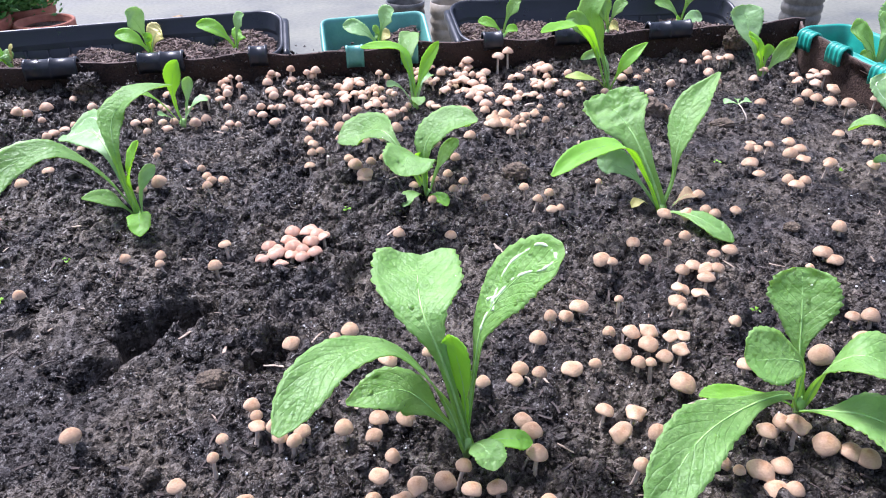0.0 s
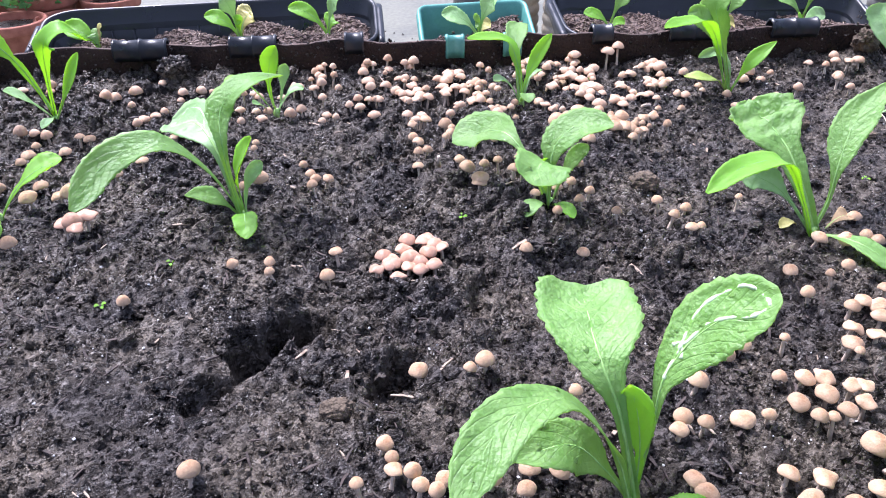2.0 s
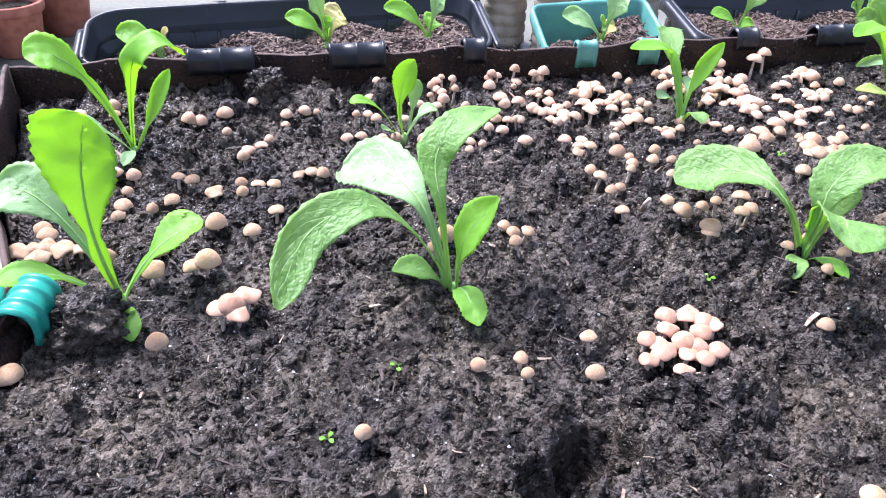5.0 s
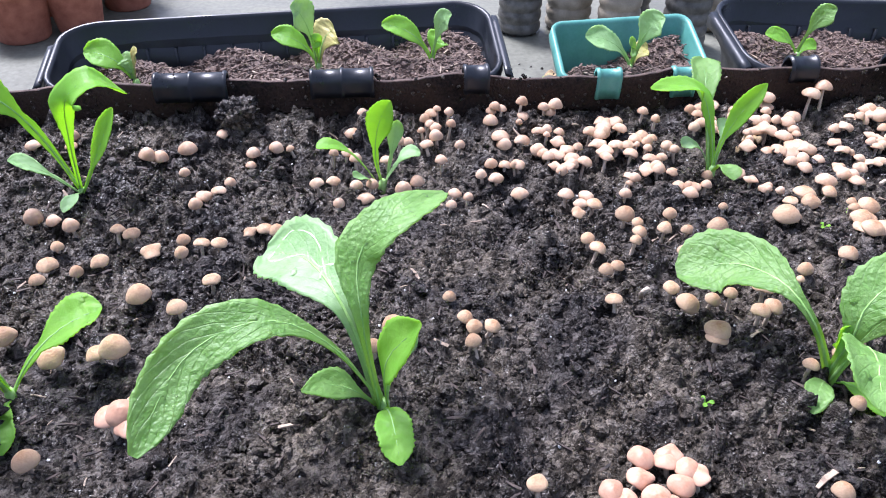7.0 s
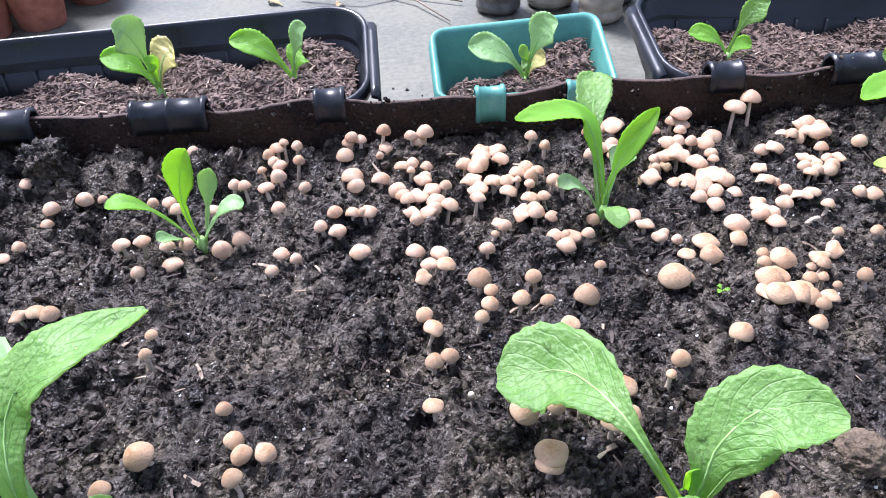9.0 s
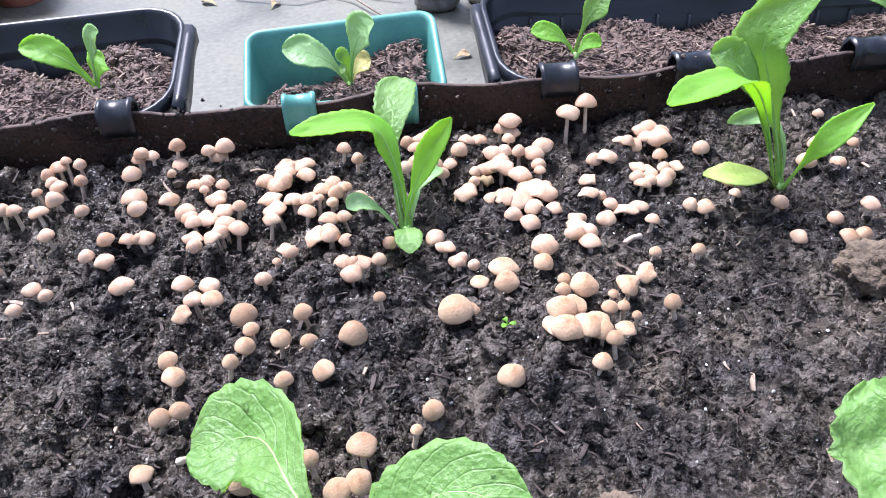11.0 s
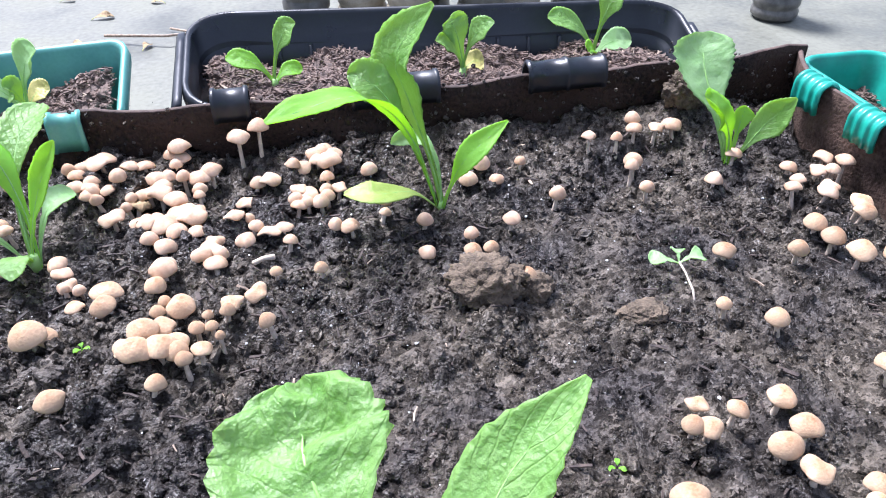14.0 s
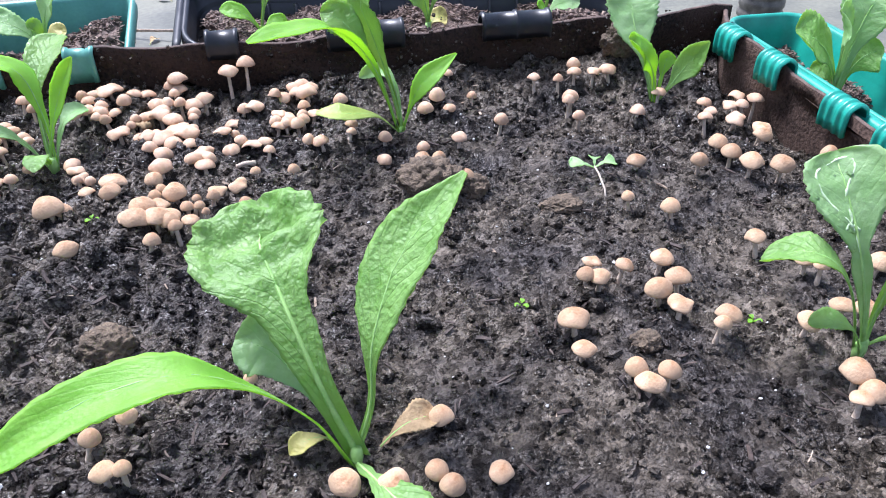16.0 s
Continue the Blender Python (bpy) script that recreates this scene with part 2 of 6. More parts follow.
def tube(points, radii, sides=8):
    points = [Vector(p) for p in points]
    rings, side = [], None
    for k, p in enumerate(points):
        ahead = (points[min(k + 1, len(points) - 1)] - points[max(k - 1, 0)]).normalized()
        if side is None:
            side = ahead.orthogonal().normalized()
        side = (side - ahead * side.dot(ahead)).normalized()
        other = ahead.cross(side)
        rings.append([p + radii[k] * (math.cos(a) * side + math.sin(a) * other) for a in (2 * math.pi * i / sides for i in range(sides))])
    return loft(rings)


def revolve(profile, sides=24, wobble=0.0, seed=0):
    """A turned body from (radius, height) pairs, open at neither end when the radius there is small."""
    rnd = random.Random(seed)
    ph = [rnd.uniform(0, 6.28) for _ in range(3)]
    rings = []
    for r, z in profile:
        rings.append([(r * (1 + wobble * (math.sin(2 * a + ph[0]) + 0.6 * math.sin(3 * a + ph[1]))) * math.cos(a),
                       r * (1 + wobble * (math.sin(2 * a + ph[0]) + 0.6 * math.sin(3 * a + ph[1]))) * math.sin(a), z)
                      for a in (2 * math.pi * i / sides for i in range(sides))])
    return loft(rings)


def rounded_rect(x0, x1, y0, y1, r, z, n=5):
    out = []
    for cx, cy, a0 in ((x1 - r, y1 - r, 0), (x0 + r, y1 - r, 90), (x0 + r, y0 + r, 180), (x1 - r, y0 + r, 270)):
        for k in range(n + 1):
            a = radians(a0 + 90 * k / n)
            px, py = cx + r * math.cos(a), cy + r * math.sin(a)
            out.append((px, py, z(px, py) if callable(z) else z))
    return out


# ---- the ground: a concrete yard ----
FLOOR = -0.75
bm = bmesh.new()
bmesh.ops.create_grid(bm, x_segments=4, y_segments=4, size=60)
floor = part("ground", bm, CONCRETE, None, smooth=False)
floor.location = (0, 0, FLOOR)
tagged(floor, "pale grey worn concrete yard floor", "floor", kind="structure")


# ---- the soil of the bed ----
X0, X1, Y0, Y1, STEP = -0.66, 0.93, -0.06, 1.03, 0.0023
NX, NY = int((X1 - X0) / STEP), int((Y1 - Y0) / STEP)
gx, gy = np.meshgrid(X0 + STEP * np.arange(NX), Y0 + STEP * np.arange(NY))
rng = np.random.default_rng(4)


def smooth_noise(size, seed):
    """Smooth random relief over the bed, between about -1 and 1, with lumps of that size in metres."""
    r = np.random.default_rng(seed)
    nx, ny = int((X1 - X0) / size) + 4, int((Y1 - Y0) / size) + 4
    g = r.normal(0, 0.6, (ny, nx))
    fx, fy = (gx - X0) / size + 1, (gy - Y0) / size + 1
    ix, iy = fx.astype(int), fy.astype(int)
    tx, ty = fx - ix, fy - iy
    tx, ty = tx * tx * (3 - 2 * tx), ty * ty * (3 - 2 * ty)
    return (g[iy, ix] * (1 - tx) + g[iy, ix + 1] * tx) * (1 - ty) + (g[iy + 1, ix] * (1 - tx) + g[iy + 1, ix + 1] * tx) * ty


def hill(x, y, rx, ry=None, turn=0.0):
    c, s = math.cos(radians(turn)), math.sin(radians(turn))
    u, v = (gx - x) * c + (gy - y) * s, -(gx - x) * s + (gy - y) * c
    return np.exp(-((u / rx) ** 2 + (v / (ry or rx)) ** 2))


height = 0.016 * hill(0.2, 0.69, 0.14) + 0.014 * hill(-0.185, 0.58, 0.14) - 0.022 * np.clip((0.42 - gy) / 0.3, 0, 1) - 0.015 * hill(-0.07, 0.475, 0.105, 0.084)
height += 0.020 * np.exp(-((1.02 - np.minimum(gy, 1.02)) / 0.06) ** 2)
height += 0.006 * smooth_noise(0.11, 1) + 0.005 * smooth_noise(0.045, 2) + 0.0035 * smooth_noise(0.02, 3)
rag, rough_edge = smooth_noise(0.012, 31), smooth_noise(0.03, 32)
# holes and cracks that the hose has washed open
for x, y, d, rx, ry, turn in ((-0.120, 0.418, 0.066, 0.030, 0.022, 30), (-0.155, 0.382, 0.050, 0.040, 0.015, 50), (-0.188, 0.335, 0.024, 0.03, 0.012, 30),
                              (-0.035, 0.338, 0.034, 0.030, 0.014, 25), (0.01, 0.40, 0.020, 0.05, 0.012, 15), (0.055, 0.45, 0.018, 0.035, 0.010, 60),
                              (0.44, 0.53, 0.012, 0.022, 0.016, 0), (0.06, 0.90, 0.014, 0.02, 0.03, 0), (-0.06, 0.445, 0.014, 0.02, 0.012, 0)):
    height -= 0.85 * d * np.clip(2.4 * hill(x, y, rx * 1.15, ry * 1.4, turn) * (1 + 0.4 * rag + 0.6 * rough_edge) - 0.8, 0, 1)
# small heaps
for x, y, d, rx, ry, turn in ((0.51, 0.80, 0.012, 0.05, 0.035, 0), (-0.33, 0.985, 0.016, 0.03, 0.02, 0), (-0.49, 0.59, 0.016, 0.04, 0.05, 0),
                              (0.77, 1.0, 0.014, 0.03, 0.02, 0), (-0.09, 0.40, 0.010, 0.03, 0.02, 20), (0.90, 0.86, -0.022, 0.045, 0.16, 0),
                              (-0.57, 0.5, 0.004, 0.05, 0.3, 0), (-0.2, 0.44, 0.008, 0.07, 0.05, 0)):
    height += d * hill(x, y, rx, ry, turn)
# crumbs and lumps, size by size: tilted domes, the higher one wins where two of a size overlap
loose = np.clip(0.85 + 0.5 * smooth_noise(0.13, 7) - 0.75 * hill(0.66, 0.64, 0.25, 0.30) - 0.25 * hill(-0.05, 0.66, 0.12, 0.08) - 0.45 * hill(0.50, 0.48, 0.20, 0.12) - 0.40 * hill(-0.40, 0.36, 0.20, 0.15, 20) - 0.42 * hill(-0.12, 0.24, 0.20, 0.085) - 0.3 * hill(-0.23, 0.46, 0.06, 0.05) + 0.30 * hill(-0.10, 0.42, 0.08, 0.07), 0.13, 1.35)


def lumps(radius, count, low, high, power):
    field = np.zeros_like(height)
    cx, cy = rng.uniform(0, NX, count), rng.uniform(0, NY, count)
    size = radius * rng.uniform(0.55, 1.2, count)
    lift, squash, turn = rng.uniform(low, high, count), rng.uniform(0.65, 1.45, count), rng.uniform(0, math.pi, count)
    ta, tb = rng.normal(0, 0.35, count), rng.normal(0, 0.35, count)
    c, s = np.cos(turn), np.sin(turn)
    reach = int(radius * 1.7 / STEP) + 1
    for dx in range(-reach, reach + 1):
        for dy in range(-reach, reach + 1):
            ix, iy = cx.astype(int) + dx, cy.astype(int) + dy
            ok = (ix >= 0) & (ix < NX) & (iy >= 0) & (iy < NY)
            ox, oy = (ix - cx) * STEP, (iy - cy) * STEP
            u, v = (ox * c + oy * s) * squash / size, (oy * c - ox * s) / squash / size
            dome = size * lift * np.clip(1 - u * u - v * v, 0, None) ** power * (1 + ta * u + tb * v)
            np.maximum.at(field, (iy[ok], ix[ok]), dome[ok])
    return field


crumbs = lumps(0.0280, 230, 0.2, 0.5, 0.8) + lumps(0.0170, 950, 0.3, 0.8, 0.6) + lumps(0.0095, 4300, 0.45, 1.25, 0.5)
crumbs = (crumbs - crumbs.mean()) * loose
crumbs += lumps(0.0052, 17000, 0.5, 1.1, 0.6) * (0.12 + 0.88 * loose) + lumps(0.0031, 42000, 0.5, 1.1, 0.6) * (0.5 + 0.5 * loose)
height += crumbs - crumbs.mean() + 0.0006 * rng.normal(0, 1, height.shape)


def level(x, y):
    """Height of the bed without its lumps."""
    h = 0.016 * math.exp(-((x - 0.2) ** 2 + (y - 0.69) ** 2) / 0.02) + 0.014 * math.exp(-((x + 0.185) ** 2 + (y - 0.58) ** 2) / 0.02)
    h += 0.020 * math.exp(-((1.02 - min(y, 1.02)) / 0.06) ** 2)
    return h - 0.022 * min(max((0.42 - y) / 0.3, 0), 1) - 0.015 * math.exp(-((x + 0.07) ** 2 / 0.011 + (y - 0.475) ** 2 / 0.007))


def ground(x, y):
    """Height of the bed's soil at a place."""
    i, j = int((x - X0) / STEP), int((y - Y0) / STEP)
    i, j = min(max(i, 2), NX - 3), min(max(j, 2), NY - 3)
    return float(height[j - 2:j + 3, i - 2:i + 3].mean())


LEFT_RIM = ((1.03, -0.625, 0.062), (0.90, -0.612, 0.060), (0.78, -0.590, 0.052), (0.65, -0.545, 0.042), (0.575, -0.515, 0.038), (0.42, -0.56, 0.040), (-0.08, -0.62, 0.045))
RIGHT_RIM = ((1.03, 0.918, 0.060), (0.957, 0.886, 0.055), (0.885, 0.896, 0.051), (0.78, 0.905, 0.046), (0.6, 0.915, 0.046), (-0.08, 0.92, 0.05))


def along(rim, y):
    ys = [p[0] for p in rim][::-1]
    return float(np.interp(y, ys, [p[1] for p in rim][::-1])), float(np.interp(y, ys, [p[2] for p in rim][::-1]))


def soil_sheet(name, hx, hy, hz, mat):
    ny, nx = hz.shape
    verts = np.stack([hx, hy, hz], -1).reshape(-1, 3)
    i = (np.arange(ny - 1)[:, None] * nx + np.arange(nx - 1)).ravel()
    quads = np.stack([i, i + 1, i + nx + 1, i + nx], -1)
    me = bpy.data.meshes.new(name)
    me.vertices.add(len(verts)); me.vertices.foreach_set("co", verts.ravel())
    me.loops.add(4 * len(quads)); me.loops.foreach_set("vertex_index", quads.ravel().astype(np.int32))
    me.polygons.add(len(quads)); me.polygons.foreach_set("loop_start", np.arange(0, 4 * len(quads), 4, dtype=np.int32))
    me.polygons.foreach_set("loop_total", np.full(len(quads), 4, dtype=np.int32))
    me.polygons.foreach_set("use_smooth", np.ones(len(quads), dtype=bool))
    me.update(calc_edges=True)
    me.materials.append(mat)
    return new(name, me)


# the sheet follows the sloping sides of the bag
left_x = np.interp(gy[:, :1], [p[0] for p in LEFT_RIM][::-1], [p[1] for p in LEFT_RIM][::-1]) + 0.004
right_x = np.interp(gy[:, :1], [p[0] for p in RIGHT_RIM][::-1], [p[1] for p in RIGHT_RIM][::-1]) - 0.004
sheet_x = np.clip(gx, left_x, right_x)
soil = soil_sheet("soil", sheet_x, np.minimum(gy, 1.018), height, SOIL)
tagged(soil, "dark damp crumbly potting soil filling the bed", "soil", kind="structure")


def scatter(name, count, shape, mat, label, where, seed, kind="stuff", parent=None, category=""):
    """Many small pieces in one mesh. shape(rnd) gives the corners and faces of one; where(rnd) its pose."""
    rnd = random.Random(seed)
    verts, faces = [], []
    for _ in range(count):
        m = where(rnd)
        if m is None:
            continue
        v, fs = shape(rnd)
        base = len(verts)
        verts += [tuple(m @ Vector(p)) for p in v]
        faces += [tuple(base + i for i in f) for f in fs]
    ob = new(name, mesh_of(name, verts, faces, [mat], False))
    ob.parent = parent
    return tagged(ob, label, category, kind=kind)


OCTA = [(1, 0, 0), (0.3, 0.95, 0), (-0.8, 0.6, 0), (-0.8, -0.6, 0), (0.3, -0.95, 0), (0.1, 0, 0.95), (0, 0.1, -0.7),
        (0.6, 0.5, 0.6), (-0.5, 0.1, 0.75), (0.4, -0.5, 0.62)]
CRUMB_FACES = [(0, 1, 7), (1, 2, 8), (2, 3, 8), (3, 4, 9), (4, 0, 9), (0, 7, 5), (7, 1, 5), (1, 8, 5), (8, 3, 5), (3, 9, 5), (9, 0, 5),
               (1, 0, 6), (2, 1, 6), (3, 2, 6), (4, 3, 6), (0, 4, 6)]


def crumb_shape(rnd):
    return [tuple(c * rnd.uniform(0.7, 1.25) for c in p) for p in OCTA], CRUMB_FACES


def chip_shape(rnd):
    w, h = rnd.uniform(0.07, 0.22), rnd.uniform(0.04, 0.09)
    k = rnd.uniform(-0.15, 0.15)
    return [(-1, -w, -h), (-1, w, -h), (0, w + k, -h), (1, w * 0.6, -h), (1, -w * 0.6, -h), (0, -w + k, -h),
            (-1, -w, h), (-1, w, h), (0, w + k, h * 1.6), (1, w * 0.6, h), (1, -w * 0.6, h), (0, -w + k, h * 1.6)], [
        (0, 1, 2, 5), (5, 2, 3, 4), (11, 8, 7, 6), (10, 9, 8, 11), (1, 0, 6, 7), (2, 1, 7, 8), (3, 2, 8, 9), (4, 3, 9, 10), (5, 4, 10, 11), (0, 5, 11, 6)]


def on_bed(size_low, size_high, sink=0.3, front=0.0):
    def where(rnd):
        x, y = rnd.uniform(-0.6, 0.9), rnd.uniform(front, 1.005)
        if not along(LEFT_RIM, y)[0] + 0.01 < x < along(RIGHT_RIM, y)[0] - 0.01:
            return None
        if rnd.random() > 0.25 + 0.75 * loose[int((y - Y0) / STEP), int((x - X0) / STEP)]:
            return None
        s = size_low + (size_high - size_low) * rnd.random() ** 2.5
        return pose(x, y, ground(x, y) + s * sink, rnd.uniform(-25, 25), rnd.uniform(-25, 25), rnd.uniform(0, 360)) @ Matrix.Diagonal((s, s, s, 1))
    return where


PHI = (1 + 5 ** 0.5) / 2
ICO = [Vector(p).normalized() for p in ((-1, PHI, 0), (1, PHI, 0), (-1, -PHI, 0), (1, -PHI, 0), (0, -1, PHI), (0, 1, PHI), (0, -1, -PHI), (0, 1, -PHI), (PHI, 0, -1), (PHI, 0, 1), (-PHI, 0, -1), (-PHI, 0, 1))]
ICO_FACES = [(0, 11, 5), (0, 5, 1), (0, 1, 7), (0, 7, 10), (0, 10, 11), (1, 5, 9), (5, 11, 4), (11, 10, 2), (10, 7, 6), (7, 1, 8),
             (3, 9, 4), (3, 4, 2), (3, 2, 6), (3, 6, 8), (3, 8, 9), (4, 9, 5), (2, 4, 11), (6, 2, 10), (8, 6, 7), (9, 8, 1)]
halves, BALL_FACES, BALL = {}, [], list(ICO)
for tri in ICO_FACES:
    mid = []
    for a, b in ((tri[0], tri[1]), (tri[1], tri[2]), (tri[2], tri[0])):
        key = (min(a, b), max(a, b))
        if key not in halves:
            halves[key] = len(BALL)
            BALL.append((ICO[a] + ICO[b]).normalized())
        mid.append(halves[key])
    BALL_FACES += [(tri[0], mid[0], mid[2]), (tri[1], mid[1], mid[0]), (tri[2], mid[2], mid[1]), tuple(mid)]


def clod_shape(rnd):
    off = Vector((rnd.uniform(0, 90), rnd.uniform(0, 90), rnd.uniform(0, 90)))
    a, b, c = rnd.uniform(0.75, 1.3), rnd.uniform(0.7, 1.1), rnd.uniform(0.55, 0.95)
    out = []
    for p in BALL:
        k = 1 + 0.42 * noise.noise(p * 1.3 + off) + 0.34 * noise.noise(p * 3.1 + off)
        out.append((p.x * a * k, p.y * b * k, p.z * c * k))
    return out, BALL_FACES


def clods_on_bed(rnd):
    x, y = rnd.uniform(-0.6, 0.9), 0.03 + 0.985 * rnd.random()
    if not along(LEFT_RIM, y)[0] + 0.01 < x < along(RIGHT_RIM, y)[0] - 0.01:
        return None
    if rnd.random() > loose[int((y - Y0) / STEP), int((x - X0) / STEP)] * 0.95:
        return None
    s = 0.0018 + 0.0062 * rnd.random() ** 2.6
    return pose(x, y, ground(x, y) + s * rnd.uniform(-0.35, 0.45), rnd.uniform(0, 360), rnd.uniform(-30, 30), rnd.uniform(0, 360)) @ Matrix.Diagonal((s, s, s, 1))


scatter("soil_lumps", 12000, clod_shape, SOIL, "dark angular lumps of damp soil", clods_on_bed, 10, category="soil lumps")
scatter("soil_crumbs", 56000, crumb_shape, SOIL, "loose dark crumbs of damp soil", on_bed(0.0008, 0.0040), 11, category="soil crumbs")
scatter("wood_chips", 420, chip_shape, CHIP, "pale splinters of wood lying on the soil", on_bed(0.0025, 0.0095, 0.35), 12, category="wood chips")
scatter("bark_chips", 9500, chip_shape, BARK, "dark brown shreds of bark in the soil", on_bed(0.0018, 0.0070, 0.5), 13, category="bark chips")
scatter("pale_grit", 2200, crumb_shape, PERLITE, "tiny pale specks of grit in the soil", on_bed(0.0005, 0.0016, 0.6), 14, category="grit")


def on_wall(rnd):
    x, h = rnd.uniform(-0.61, 0.91), rnd.random() ** 1.8 * 0.058
    s = 0.0005 + 0.0026 * rnd.random() ** 2
    return pose(x, 1.0195, ground(x, 1.0) + h - 0.004, rnd.uniform(0, 360), rnd.uniform(0, 360), 0) @ Matrix.Diagonal((s, s, s, 1))


scatter("stuck_crumbs", 1500, crumb_shape, SOIL, "soil splashed and stuck on the bag wall", on_wall, 15, category="soil crumbs")


# ---- the bag that holds the soil ----
def bag_wall(name, line, label, skin=None):
    """A stiff fabric wall along a line of (x, y, top), with an uneven top edge; one edge strip lies on it."""
    rnd = random.Random(name)
    pts = []
    for (xa, ya, za), (xb, yb, zb) in zip(line, line[1:]):
        n = max(2, int(math.hypot(xb - xa, yb - ya) / 0.012))
        pts += [(xa + (xb - xa) * k / n, ya + (yb - ya) * k / n, za + (zb - za) * k / n) for k in range(n)]
    pts.append(line[-1])
    rings = []
    for k, (x, y, z) in enumerate(pts):
        a, b = pts[max(k - 1, 0)], pts[min(k + 1, len(pts) - 1)]
        d = Vector((b[0] - a[0], b[1] - a[1], 0)).normalized()
        out = Vector((d.y, -d.x, 0))
        wave = 0.0025 * math.sin(k * 0.55) + 0.002 * math.sin(k * 0.23 + 1) + rnd.uniform(-0.0008, 0.0008)
        lean = 0.004 * math.sin(k * 0.31 + 2)
        ring = []
        crease = [0.0045 * noise.noise(Vector((x * 14, y * 14, c * 1.7))) + 0.002 * noise.noise(Vector((x * 45, y * 45, c * 3.1))) for c in range(4)]
        for off, hz in ((0, FLOOR), (0.001, -0.05), (crease[0], 0.004), (crease[1], 0.020), (lean + crease[2], 0.034), (lean, z - 0.015), (lean, z + wave - 0.001), (lean + 0.0015, z + wave), (lean + 0.0035, z + wave),
                        (lean + 0.005, z + wave - 0.001), (lean + 0.005, z - 0.02), (0.006, -0.05), (0.006, FLOOR)):
            p = Vector((x, y, 0)) + out * off
            ring.append((p.x, p.y, hz))
        rings.append(ring)
    v, f = loft(rings)
    slots = []
    for k in range(len(rings) - 1):
        slots += [0, 0, 0, 0, 0, 0, 1, 1, 1, 0, 0, 0, 0]
    slots += [0, 0]
    ob = piece(name, v, f, [skin or BAG, BAG_EDGE], None, smooth=True, slots=slots)
    return tagged(ob, label, "planter bag", kind="structure")


BACK = 1.022
bag_wall("wall_north", [(-0.625, BACK, 0.064), (-0.3, BACK + 0.002, 0.066), (0.0, BACK, 0.060), (0.3, BACK, 0.064), (0.55, BACK, 0.060), (0.926, BACK + 0.006, 0.062)][::-1],
         "stiff brown grow-bag wall with a wavy worn top edge")
bag_wall("wall_west", [(x, y, z) for y, x, z in LEFT_RIM], "folded brown grow-bag side wall, half buried")
bag_wall("wall_east", [(x, y, z) for y, x, z in RIGHT_RIM][::-1], "dusty brown grow-bag side wall under green hooks", BAG_DUSTY)
bag_wall("wall_south", [(-0.62, -0.08, 0.045), (0.92, -0.08, 0.05)], "brown grow-bag front wall")


# ---- planters hooked over the bag ----
def hook(parent, x, width, mat, radius=0.010, flap=0.014, rings=3, at=None, turn=0.0, thick=0.0028):
    """A clip that bends over the bag's edge; its swollen ridges run round it."""
    profile = [(radius + 0.004, -0.02)]
    profile += [(radius * math.cos(radians(a)) * 1.0, radius * math.sin(radians(a))) for a in range(0, 181, 15)]
    profile += [(-radius, -flap * 0.5), (-radius * 0.9, -flap)]
    inner = []
    for k, (u, w) in enumerate(profile):
        a, b = profile[max(k - 1, 0)], profile[min(k + 1, len(profile) - 1)]
        d = Vector((b[0] - a[0], b[1] - a[1])).normalized()
        inner.append((u - d.y * thick * -1 * -1, w + d.x * thick * -1 * -1))
    def ring(pos, grow):
        out = []
        for (u, w), (iu, iw) in zip(profile, inner):
            du, dw = u - iu, w - iw
            out.append((pos, u + du * grow, w + dw * grow))
        return out + [(pos, iu, iw) for iu, iw in inner[::-1]]
    half = width / 2
    stations = [-half] + [(-half + width * k / (rings - 1)) for k in range(1, rings - 1)] + [half] if rings > 1 else []
    edges = [(-half, 0.0)]
    for s in stations:
        s = min(max(s, -half + 0.0025), half - 0.0025)
        edges += [(s - 0.0024, 0.0), (s - 0.0016, 0.55), (s + 0.0016, 0.55), (s + 0.0024, 0.0)]
    edges += [(half, 0.0)]
    edges = sorted({round(p, 5): g for p, g in edges}.items())
    v, f = loft([ring(p, g) for p, g in edges])
    ob = piece("hook", v, f, mat, parent)
    ob.location = at if at else (x, BACK + 0.003, 0.0585)
    ob.rotation_euler = (0, 0, radians(turn))
    return ob


